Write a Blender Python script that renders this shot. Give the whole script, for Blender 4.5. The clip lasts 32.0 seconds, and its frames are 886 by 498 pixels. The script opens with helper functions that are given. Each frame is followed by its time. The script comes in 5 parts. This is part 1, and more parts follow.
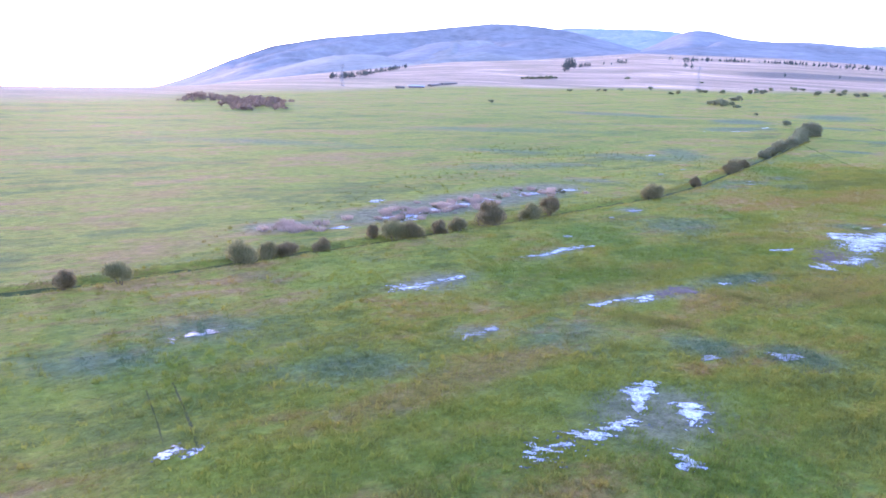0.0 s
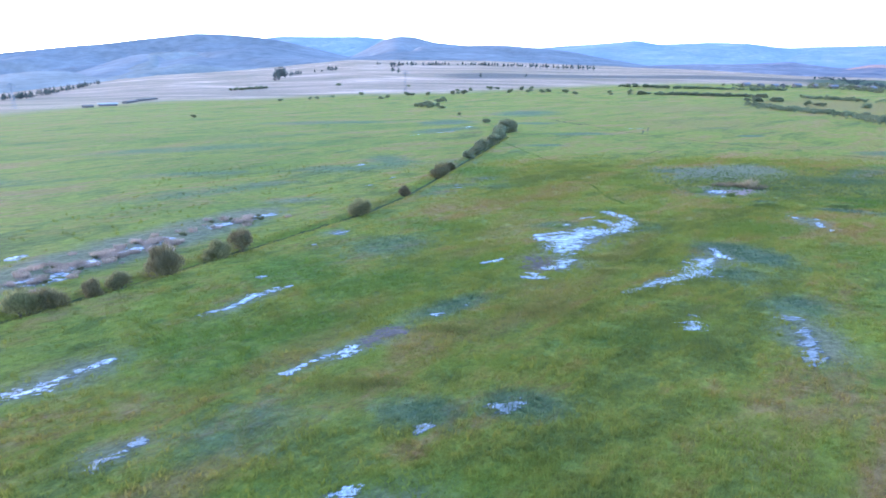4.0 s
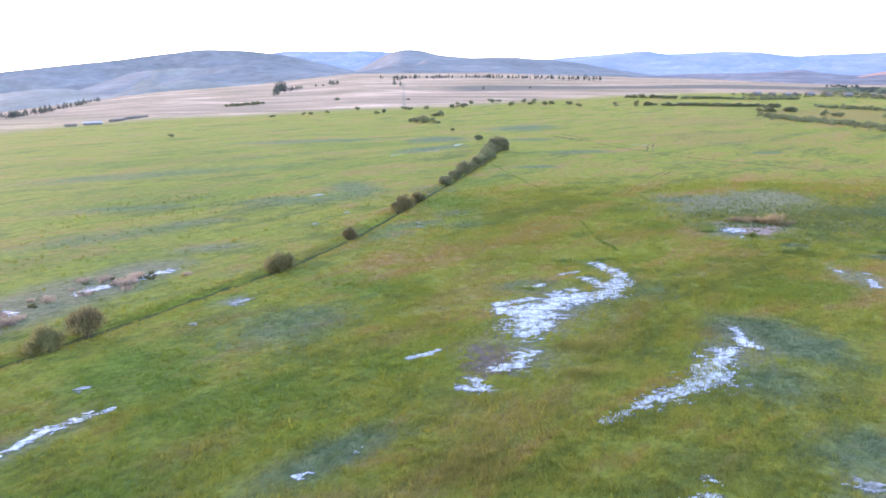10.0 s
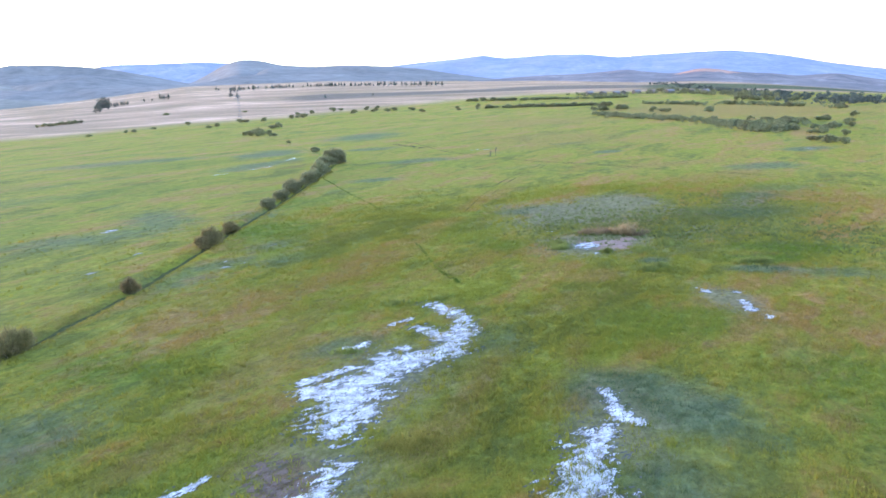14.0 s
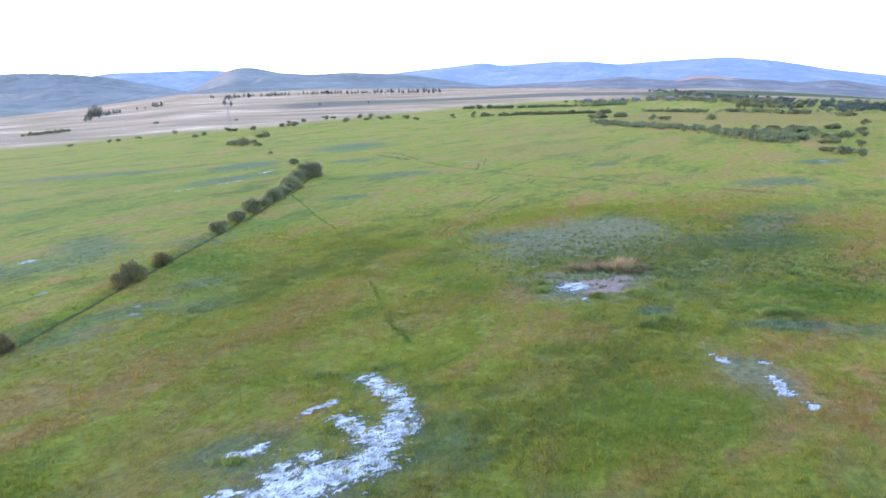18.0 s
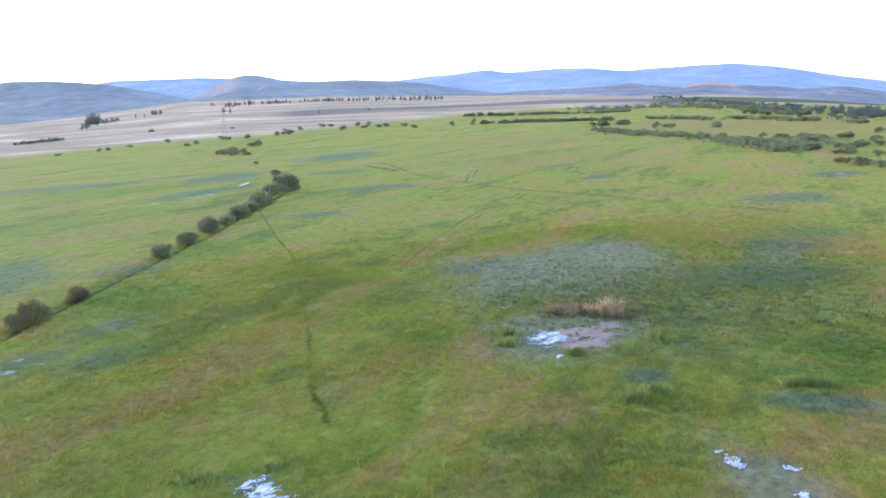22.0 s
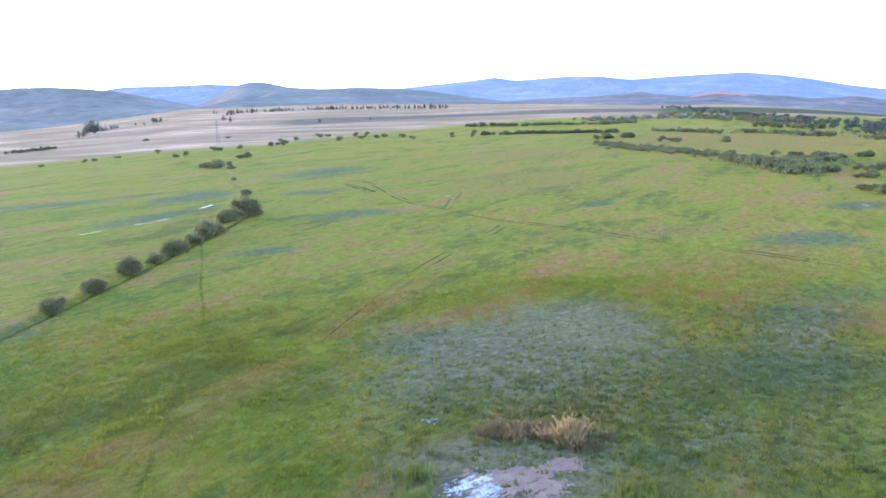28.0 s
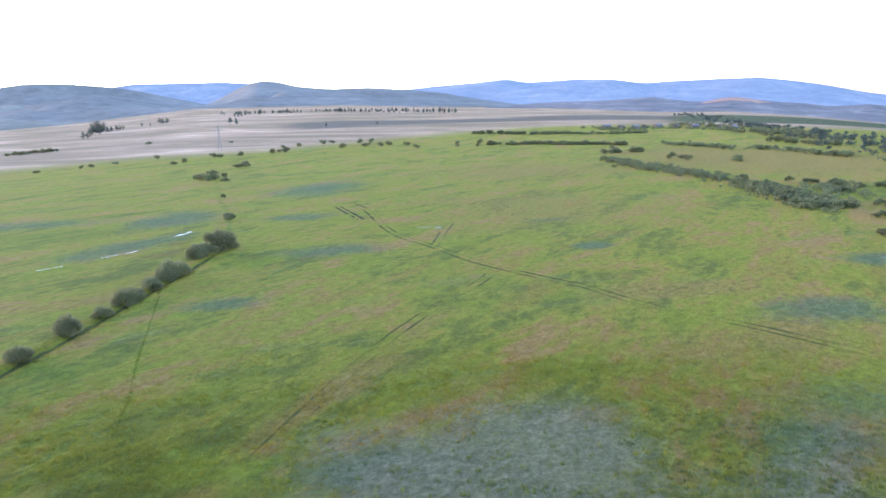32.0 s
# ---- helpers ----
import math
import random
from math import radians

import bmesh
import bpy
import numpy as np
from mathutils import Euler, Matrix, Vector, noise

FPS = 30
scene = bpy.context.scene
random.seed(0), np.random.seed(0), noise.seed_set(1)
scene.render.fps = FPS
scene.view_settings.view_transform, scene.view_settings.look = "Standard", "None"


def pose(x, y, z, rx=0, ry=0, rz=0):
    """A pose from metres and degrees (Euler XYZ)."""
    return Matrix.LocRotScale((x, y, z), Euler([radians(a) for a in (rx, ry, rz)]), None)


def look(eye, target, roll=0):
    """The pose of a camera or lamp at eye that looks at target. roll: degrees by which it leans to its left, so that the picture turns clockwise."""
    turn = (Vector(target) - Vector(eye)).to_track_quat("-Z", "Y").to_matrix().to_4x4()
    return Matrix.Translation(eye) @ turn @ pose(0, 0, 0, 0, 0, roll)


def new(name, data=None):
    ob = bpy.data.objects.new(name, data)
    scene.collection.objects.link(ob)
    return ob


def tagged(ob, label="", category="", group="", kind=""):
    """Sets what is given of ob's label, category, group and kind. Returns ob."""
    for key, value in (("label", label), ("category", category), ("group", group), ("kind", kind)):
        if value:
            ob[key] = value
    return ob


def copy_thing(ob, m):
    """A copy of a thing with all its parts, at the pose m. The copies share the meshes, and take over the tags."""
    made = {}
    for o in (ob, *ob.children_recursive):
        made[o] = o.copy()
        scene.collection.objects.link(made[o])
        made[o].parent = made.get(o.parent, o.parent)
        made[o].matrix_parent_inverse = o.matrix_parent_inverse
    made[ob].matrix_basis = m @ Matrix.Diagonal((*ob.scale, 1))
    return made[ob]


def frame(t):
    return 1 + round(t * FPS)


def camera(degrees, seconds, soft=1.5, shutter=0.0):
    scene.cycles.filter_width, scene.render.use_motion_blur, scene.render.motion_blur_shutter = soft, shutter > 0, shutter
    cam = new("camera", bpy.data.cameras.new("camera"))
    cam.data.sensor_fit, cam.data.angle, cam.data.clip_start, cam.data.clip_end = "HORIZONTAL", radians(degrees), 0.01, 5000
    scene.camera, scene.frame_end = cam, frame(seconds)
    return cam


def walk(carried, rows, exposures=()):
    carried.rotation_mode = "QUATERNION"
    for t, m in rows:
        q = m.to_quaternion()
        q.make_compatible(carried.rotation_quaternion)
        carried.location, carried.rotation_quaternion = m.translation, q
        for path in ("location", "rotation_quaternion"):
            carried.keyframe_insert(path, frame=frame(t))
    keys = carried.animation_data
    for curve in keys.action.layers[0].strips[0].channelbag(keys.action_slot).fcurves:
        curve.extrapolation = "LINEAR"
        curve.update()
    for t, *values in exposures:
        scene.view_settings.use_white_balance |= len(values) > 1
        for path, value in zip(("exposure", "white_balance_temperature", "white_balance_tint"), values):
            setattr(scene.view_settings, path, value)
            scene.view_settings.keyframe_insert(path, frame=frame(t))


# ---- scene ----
# ---------------------------------------------------------------- camera
cam = camera(62.97, 32.0, soft=1.6, shutter=0.5)
# seconds, eye x y z, heading to the left of +y, pitch, roll
PATH = (
    (0, -15.63, -56.74, 22.18, 20.43, -14.42, 1.89),
    (0.5, -15.62, -54.71, 22.16, 20.39, -14.27, 1.95),
    (1, -15.68, -52.78, 22.16, 20.36, -14.25, 1.93),
    (1.5, -15.71, -50.81, 22.16, 20.32, -14.13, 1.98),
    (2, -15.75, -48.98, 22.15, 20.32, -14.02, 1.98),
    (2.5, -15.82, -47.17, 22.12, 20.27, -13.95, 1.91),
    (3, -15.60, -45.32, 22.11, 20.35, -13.80, 1.80),
    (3.3, -14.99, -43.98, 22.11, 20.35, -13.76, 1.77),
    (3.4, -14.76, -43.61, 22.13, 14.66, -13.70, 1.18),
    (3.5, -14.54, -43.23, 22.15, 10.87, -13.66, 0.79),
    (3.6, -14.31, -42.86, 22.18, 7.07, -13.62, 0.40),
    (3.7, -14.08, -42.49, 22.20, 3.06, -13.58, -0.02),
    (3.8, -13.86, -42.11, 22.22, 0.75, -13.56, -0.25),
    (3.9, -13.63, -41.74, 22.24, -0.41, -13.55, -0.37),
    (4, -13.41, -41.37, 22.27, -0.73, -13.54, -0.41),
    (4.5, -12.86, -39.32, 22.34, -0.90, -13.46, -0.51),
    (6.5, -9.76, -30.54, 22.57, -0.54, -13.12, -0.87),
    (7, -8.98, -28.35, 22.59, -0.45, -12.97, -0.85),
    (7.5, -8.20, -26.17, 22.61, -0.36, -12.94, -0.95),
    (8, -7.43, -23.98, 22.63, -0.30, -12.86, -0.95),
    (8.5, -6.66, -21.79, 22.66, -0.22, -12.79, -1.09),
    (9, -5.89, -19.60, 22.68, -0.12, -12.70, -1.04),
    (9.5, -5.12, -17.41, 22.70, -0.01, -12.65, -1.06),
    (10, -4.34, -15.22, 22.71, 0.06, -12.59, -1.16),
    (10.5, -3.58, -13.02, 22.70, 0.17, -12.54, -1.24),
    (11, -2.81, -10.80, 22.67, 0.27, -12.45, -1.30),
    (11.5, -2.05, -8.54, 22.62, 0.39, -12.42, -1.30),
    (12, -1.28, -6.25, 22.56, 0.43, -12.32, -1.33),
    (12.5, -0.50, -3.93, 22.49, 0.45, -12.21, -1.41),
    (13, 0.29, -1.57, 22.41, 0.31, -12.13, -1.39),
    (13.1, 0.45, -1.09, 22.40, 0.27, -12.10, -1.51),
    (13.2, 0.62, -0.61, 22.39, -5.56, -12.30, -2.33),
    (13.3, 0.78, -0.13, 22.38, -8.83, -12.41, -2.79),
    (13.4, 0.95, 0.35, 22.36, -9.99, -12.44, -2.95),
    (13.5, 1.11, 0.83, 22.35, -11.04, -12.48, -3.10),
    (14, 1.96, 3.23, 22.30, -11.42, -12.44, -3.12),
    (14.5, 2.84, 5.60, 22.25, -11.49, -12.36, -3.06),
    (16.5, 7.23, 14.21, 22.22, -11.55, -12.07, -3.01),
    (17, 8.39, 16.11, 22.22, -11.50, -12.03, -3.14),
    (17.5, 9.57, 17.98, 22.22, -11.50, -11.92, -3.16),
    (18, 10.73, 19.82, 22.21, -11.42, -11.88, -3.21),
    (18.5, 11.89, 21.62, 22.19, -11.37, -11.80, -3.25),
    (19, 13.03, 23.41, 22.16, -11.32, -11.72, -3.24),
    (19.5, 14.14, 25.19, 22.13, -11.22, -11.67, -3.29),
    (20, 15.23, 26.95, 22.10, -11.18, -11.60, -3.25),
    (20.5, 16.31, 28.70, 22.07, -11.14, -11.51, -3.23),
    (21, 17.37, 30.43, 22.05, -11.16, -11.43, -3.23),
    (21.5, 18.43, 32.15, 22.05, -11.08, -11.32, -3.30),
    (22, 19.48, 33.86, 22.05, -11.02, -11.32, -3.32),
    (22.5, 20.54, 35.56, 22.08, -10.95, -11.22, -3.35),
    (23, 21.60, 37.26, 22.11, -10.94, -11.13, -3.29),
    (23.5, 22.67, 38.95, 22.15, -10.89, -11.06, -3.26),
    (24, 23.74, 40.61, 22.18, -10.84, -10.98, -3.29),
    (24.5, 24.81, 42.26, 22.22, -10.77, -11.01, -3.21),
    (25, 25.87, 43.89, 22.28, -10.72, -11.01, -3.17),
    (25.5, 26.93, 45.51, 22.36, -10.68, -10.99, -3.19),
    (27.5, 31.03, 51.60, 23.53, -10.52, -10.86, -3.08),
    (28, 32.09, 53.19, 24.24, -10.39, -10.73, -3.04),
    (28.5, 33.15, 54.80, 25.02, -10.33, -10.59, -2.96),
    (29, 34.23, 56.41, 25.84, -10.22, -10.54, -3.02),
    (29.5, 35.30, 58.02, 26.70, -10.13, -10.61, -2.99),
    (30, 36.36, 59.64, 27.57, -10.02, -10.70, -2.81),
    (30.5, 37.42, 61.25, 28.46, -9.90, -10.80, -2.67),
    (31, 38.47, 62.87, 29.36, -9.80, -10.86, -2.57),
    (31.5, 39.52, 64.49, 30.26, -9.70, -10.78, -2.40),
    (32, 40.56, 66.10, 31.17, -9.60, -10.71, -2.23),
)


def aim(x, y, z, yaw, pitch, roll):
    a, b = radians(yaw), radians(pitch)
    ahead = Vector((-math.sin(a) * math.cos(b), math.cos(a) * math.cos(b), math.sin(b)))
    return look((x, y, z), Vector((x, y, z)) + ahead * 50, roll)


walk(cam, [(row[0], aim(*row[1:])) for row in PATH], exposures=((0.0, 1.04, 5050, 54), (3.3, 1.04, 5050, 52), (3.9, 0.88, 4700, 29), (4.5, 0.88, 4700, 29), (6.5, 1.02, 5880, 37), (12.0, 1.0, 5860, 36), (13.5, 0.95, 5740, 31), (15.0, 0.86, 5620, 28), (28.5, 0.84, 5600, 28), (32.0, 0.7, 5620, 28)))

# ---------------------------------------------------------------- light
SUN_AZ, SUN_EL = 45.7, 7.0
world = bpy.data.worlds.new("evening_sky")
scene.world = world
world.use_nodes = True
wn, wl = world.node_tree.nodes, world.node_tree.links
sky = wn.new("ShaderNodeTexSky")
sky.sky_type, sky.sun_disc = "NISHITA", False
sky.sun_elevation, sky.sun_rotation = radians(SUN_EL), radians(-SUN_AZ)
sky.altitude, sky.air_density, sky.dust_density, sky.ozone_density = 600, 1.0, 0.6, 1.5
wl.new(sky.outputs[0], wn["Background"].inputs[0])
wn["Background"].inputs[1].default_value = 0.55
sun = new("sun", bpy.data.lights.new("sun", "SUN"))
sun.data.energy, sun.data.angle, sun.data.color = 1.5, radians(7.0), (1.0, 0.76, 0.5)
a, e = radians(SUN_AZ), radians(SUN_EL)
sun.matrix_world = look((-math.sin(a) * 900, math.cos(a) * 900, 900 * math.tan(e)), (0, 0, 0))

# ---------------------------------------------------------------- ways of building
def mesh_of(name, verts, faces, mats=(), smooth=False):
    """A mesh from rows of points and rows of equally long faces."""
    verts, faces = np.asarray(verts, np.float32), np.asarray(faces, np.int32)
    me = bpy.data.meshes.new(name)
    me.vertices.add(len(verts))
    me.vertices.foreach_set("co", verts.ravel())
    n = faces.shape[1]
    me.loops.add(faces.size)
    me.loops.foreach_set("vertex_index", faces.ravel())
    me.polygons.add(len(faces))
    me.polygons.foreach_set("loop_start", np.arange(0, faces.size, n, dtype=np.int32))
    if smooth:
        me.polygons.foreach_set("use_smooth", np.ones(len(faces), bool))
    for m in mats:
        me.materials.append(m)
    me.update(calc_edges=True)
    me.validate()
    return me


def part(name, me, parent, label=""):
    ob = new(name, me)
    ob.parent = parent
    return tagged(ob, label)


def grid_noise(x, y, size, seed=0, octaves=3):
    """Smooth value noise in -1..1 for arrays of places, in metres."""
    total, weight = np.zeros(np.shape(x)), 0.0
    for o in range(octaves):
        s = size / 2**o
        u, v = np.asarray(x) / s + 31.7 * seed + 17.3 * o, np.asarray(y) / s - 12.9 * seed + 5.1 * o
        iu, iv = np.floor(u).astype(np.int64), np.floor(v).astype(np.int64)
        fu, fv = u - iu, v - iv
        fu, fv = fu * fu * (3 - 2 * fu), fv * fv * (3 - 2 * fv)

        def h(a, b):
            k = (a * 374761393 + b * 668265263 + seed * 69069 + o * 1013) & 0xFFFFFFFF
            k = ((k ^ (k >> 13)) * 1274126177) & 0xFFFFFFFF
            return ((k ^ (k >> 16)) & 0xFFFF) / 32767.5 - 1

        n = (h(iu, iv) * (1 - fu) + h(iu + 1, iv) * fu) * (1 - fv) + (h(iu, iv + 1) * (1 - fu) + h(iu + 1, iv + 1) * fu) * fv
        total, weight = total + n / 2**o, weight + 1 / 2**o
    return total / weight


def smooth(u):
    u = np.clip(u, 0, 1)
    return u * u * (3 - 2 * u)


def near_line(x, y, pts):
    """The distance of places from a line through points."""
    best = np.full(np.shape(x), 1e9)
    for (ax, ay), (bx, by) in zip(pts[:-1], pts[1:]):
        dx, dy = bx - ax, by - ay
        s = np.clip(((x - ax) * dx + (y - ay) * dy) / (dx * dx + dy * dy), 0, 1)
        best = np.minimum(best, np.hypot(x - ax - s * dx, y - ay - s * dy))
    return best


# ---------------------------------------------------------------- plan
DITCH = ((-112, -47), (-75, -9.5), (-64.8, 7), (-50, 31), (-39, 50.5), (-25.8, 75), (-18.3, 96.5), (-11.8, 121.5), (-3, 157), (2.6, 180), (7.6, 203), (11, 218), (16.4, 247), (16, 262), (12, 304), (0, 375), (-12, 460))
TRAIL = ((9.6, 208), (12.6, 184), (15.2, 165), (17, 152), (18.2, 138), (18.7, 123), (18.9, 107), (19, 96), (19.2, 88.5), (19.6, 85.5), (20, 83.5))
# the lie of the land far out: degrees to the left, elevation of the foot of the hills from the eye
FOOT = ((-180, -2.6), (-60, -3.0), (-46, -2.2), (-42, -1.7), (-38, -1.1), (-32, -0.45), (-27, -0.3), (-20, 0.2), (-12, 0.5), (-3, 0.95), (7, 1.05), (16, 0.35), (22, 0.05), (33, -1.2), (40, -2.2), (52, -4.3), (70, -3.5), (180, -2.6))
EYE = (5.0, 5.0)


def bearing(x, y):
    return np.degrees(np.arctan2(-(x - EYE[0]), y - EYE[1])), np.hypot(x - EYE[0], y - EYE[1])


def lie(x, y):
    """The height of the ground."""
    az, r = bearing(x, y)
    el = np.interp(az, [p[0] for p in FOOT], [p[1] for p in FOOT])
    foot = 22 + 1500 * np.tan(np.radians(el))
    far = foot * smooth((r - 420) / 1500) * 1.12
    out = np.where(r > 1500, 0.9 * (r - 1500) * np.tan(np.radians(el)), 0)
    relief = 0.16 * grid_noise(x, y, 34, 3) + 0.5 * smooth((r - 300) / 700) * grid_noise(x, y, 160, 5)
    d = near_line(x, y, DITCH)
    return far + out + relief + (0.22 * np.exp(-(((d - 1.9) / 0.9) ** 2)) - 0.5 * np.exp(-((d / 0.8) ** 2))) * (0.25 + 0.75 * smooth((250 - y) / 40))


# ---------------------------------------------------------------- materials
def material(name):
    m = bpy.data.materials.new(name)
    m.use_nodes = True
    nt = m.node_tree
    return m, nt, nt.nodes["Principled BSDF"]


def ramp(nt, fac, stops):
    r = nt.nodes.new("ShaderNodeValToRGB")
    while len(r.color_ramp.elements) < len(stops):
        r.color_ramp.elements.new(0.5)
    for el, (p, c) in zip(r.color_ramp.elements, stops):
        el.position, el.color = p, (*c, 1)
    nt.links.new(fac, r.inputs[0])
    return r.outputs[0]


def noise_of(nt, vec, scale, detail=3.0, rough=0.55, distort=0.0):
    n = nt.nodes.new("ShaderNodeTexNoise")
    n.inputs["Scale"].default_value, n.inputs["Detail"].default_value = scale, detail
    n.inputs["Roughness"].default_value, n.inputs["Distortion"].default_value = rough, distort
    nt.links.new(vec, n.inputs["Vector"])
    return n.outputs["Fac"]


def mix(nt, fac, a, b, how="MIX"):
    n = nt.nodes.new("ShaderNodeMix")
    n.data_type, n.blend_type = "RGBA", how
    for i, v in ((0, fac), (6, a), (7, b)):
        if isinstance(v, (int, float)):
            n.inputs[i].default_value = v
        elif isinstance(v, tuple):
            n.inputs[i].default_value = (*v, 1)
        else:
            nt.links.new(v, n.inputs[i])
    return n.outputs[2]


def calc(nt, op, a, b=None, c=None):
    n = nt.nodes.new("ShaderNodeMath")
    n.operation = op
    for i, v in enumerate((a, b, c)):
        if v is None:
            continue
        if isinstance(v, (int, float)):
            n.inputs[i].default_value = v
        else:
            nt.links.new(v, n.inputs[i])
    return n.outputs[0]


def attribute(nt, name):
    n = nt.nodes.new("ShaderNodeAttribute")
    n.attribute_name = name
    return n.outputs["Fac"]


def place_of(nt):
    return nt.nodes.new("ShaderNodeNewGeometry").outputs["Position"]


def bump(nt, bsdf, height, strength, distance):
    b = nt.nodes.new("ShaderNodeBump")
    b.inputs["Strength"].default_value, b.inputs["Distance"].default_value = strength, distance
    nt.links.new(height, b.inputs["Height"])
    nt.links.new(b.outputs[0], bsdf.inputs["Normal"])


DARK, GREEN, LIME, OLIVE, RUST = (0.155, 0.163, 0.03), (0.2, 0.2, 0.03), (0.295, 0.268, 0.032), (0.325, 0.23, 0.042), (0.385, 0.218, 0.07)


def drawn_out(nt, pos, turn, along):
    """Places turned and drawn out along a bearing, for drifts that run with the land."""
    n = nt.nodes.new("ShaderNodeMapping")
    n.vector_type = "TEXTURE"
    n.inputs["Rotation"].default_value = (0, 0, radians(turn))
    n.inputs["Scale"].default_value = (along, 1, 1)
    nt.links.new(pos, n.inputs["Vector"])
    return n.outputs[0]


def step_of(nt, fac, lo, hi, most=1.0):
    n = nt.nodes.new("ShaderNodeMapRange")
    n.interpolation_type = "SMOOTHSTEP"
    n.inputs[1].default_value, n.inputs[2].default_value, n.inputs[4].default_value = lo, hi, most
    nt.links.new(fac, n.inputs[0])
    return n.outputs[0]


def meadow_colour(nt, pos):
    """Patchy meadow: broad drifts, tussocky middle scale and fine grain."""
    broad = noise_of(nt, drawn_out(nt, pos, 54, 2.8), 0.06, 4, 0.6, 0.7)
    middle = noise_of(nt, drawn_out(nt, pos, 48, 2.2), 0.34, 4, 0.62, 0.5)
    fine = noise_of(nt, pos, 1.9, 3, 0.65)
    lime = noise_of(nt, drawn_out(nt, pos, 40, 1.6), 0.085, 3, 0.55, 0.4)
    f = calc(nt, "ADD", calc(nt, "MULTIPLY", broad, 0.6), calc(nt, "MULTIPLY", middle, 0.4))
    f = calc(nt, "ADD", f, calc(nt, "MULTIPLY", calc(nt, "SUBTRACT", fine, 0.5), 0.12))
    col = ramp(nt, f, ((0.392, DARK), (0.447, GREEN), (0.5, LIME), (0.545, OLIVE), (0.595, RUST)))
    col = mix(nt, step_of(nt, lime, 0.49, 0.63, 0.75), col, (0.252, 0.262, 0.025))
    return col, fine, middle


def ground_material():
    m, nt, bsdf = material("meadow_ground")
    pos = place_of(nt)
    col, fine, middle = meadow_colour(nt, pos)
    grain = noise_of(nt, pos, 6.0, 4, 0.7)
    tuft = noise_of(nt, drawn_out(nt, pos, 60, 1.7), 2.6, 3, 0.6, 0.6)
    ragged = calc(nt, "ADD", calc(nt, "SUBTRACT", noise_of(nt, pos, 0.5, 4, 0.65), 0.5), calc(nt, "MULTIPLY", calc(nt, "SUBTRACT", grain, 0.5), 0.7))

    def zone(name, soft=0.25, rag=0.9):
        return step_of(nt, calc(nt, "ADD", attribute(nt, name), calc(nt, "MULTIPLY", ragged, rag)), 0.5 - soft, 0.5 + soft)

    mud = ramp(nt, noise_of(nt, pos, 1.1, 4, 0.7), ((0.3, (0.145, 0.138, 0.064)), (0.5, (0.215, 0.19, 0.1)), (0.7, (0.3, 0.25, 0.158))))
    damp = ramp(nt, noise_of(nt, pos, 0.8, 4, 0.7), ((0.3, (0.075, 0.112, 0.055)), (0.5, (0.11, 0.148, 0.082)), (0.7, (0.16, 0.188, 0.108))))
    soil = ramp(nt, noise_of(nt, pos, 1.7, 4, 0.7), ((0.3, (0.14, 0.082, 0.045)), (0.7, (0.25, 0.145, 0.085))))
    rust = ramp(nt, noise_of(nt, drawn_out(nt, pos, 50, 2.0), 0.8, 4, 0.7), ((0.3, (0.2, 0.165, 0.035)), (0.5, (0.315, 0.2, 0.052)), (0.7, (0.42, 0.25, 0.085))))
    lush = ramp(nt, noise_of(nt, pos, 0.9, 4, 0.7), ((0.3, (0.098, 0.138, 0.02)), (0.5, (0.15, 0.192, 0.024)), (0.7, (0.22, 0.25, 0.03))))
    straw = ramp(nt, noise_of(nt, drawn_out(nt, pos, -14, 2.6), 0.014, 6, 0.6, 0.8), ((0.3, (0.265, 0.18, 0.112)), (0.44, (0.36, 0.228, 0.148)), (0.53, (0.465, 0.284, 0.19)), (0.61, (0.57, 0.35, 0.24)), (0.69, (0.8, 0.52, 0.36))))
    plough = ramp(nt, noise_of(nt, drawn_out(nt, pos, -14, 5.0), 0.03, 5, 0.6), ((0.3, (0.13, 0.095, 0.085)), (0.7, (0.205, 0.15, 0.13))))
    wood = ramp(nt, noise_of(nt, pos, 0.06, 5, 0.7), ((0.35, (0.04, 0.055, 0.035)), (0.65, (0.085, 0.1, 0.055))))
    sodden = step_of(nt, noise_of(nt, drawn_out(nt, pos, 20, 2.2), 0.032, 4, 0.6, 0.5), 0.56, 0.72, 0.22)
    col = mix(nt, sodden, col, (0.095, 0.135, 0.085))
    for turn, along, scale, lo, hi, most, tone in ((48, 2.6, 0.1, 0.53, 0.68, 0.55, (0.33, 0.2, 0.045)), (15, 2.0, 0.085, 0.58, 0.72, 0.25, (0.135, 0.165, 0.1)), (62, 2.2, 0.14, 0.57, 0.72, 0.5, (0.285, 0.26, 0.045))):
        col = mix(nt, step_of(nt, noise_of(nt, drawn_out(nt, pos, turn, along), scale, 4, 0.6, 0.4), lo, hi, most), col, tone)
    col = mix(nt, calc(nt, "MULTIPLY", zone("rust", 0.4, 1.0), 0.85), col, rust)
    col = mix(nt, zone("lush", 0.4, 1.0), col, lush)
    col = mix(nt, calc(nt, "MULTIPLY", zone("damp", 0.5, 1.0), 0.8), col, damp)
    col = mix(nt, calc(nt, "MULTIPLY", zone("mud", 0.45, 0.6), 0.9), col, mud)
    col = mix(nt, zone("soil"), col, soil)
    col = mix(nt, zone("steppe", 0.4, 0.3), col, straw)
    col = mix(nt, zone("plough", 0.2, 0.25), col, plough)
    col = mix(nt, zone("wood", 0.2, 0.5), col, wood)
    heave = noise_of(nt, drawn_out(nt, pos, 50, 1.5), 0.75, 5, 0.66, 0.6)
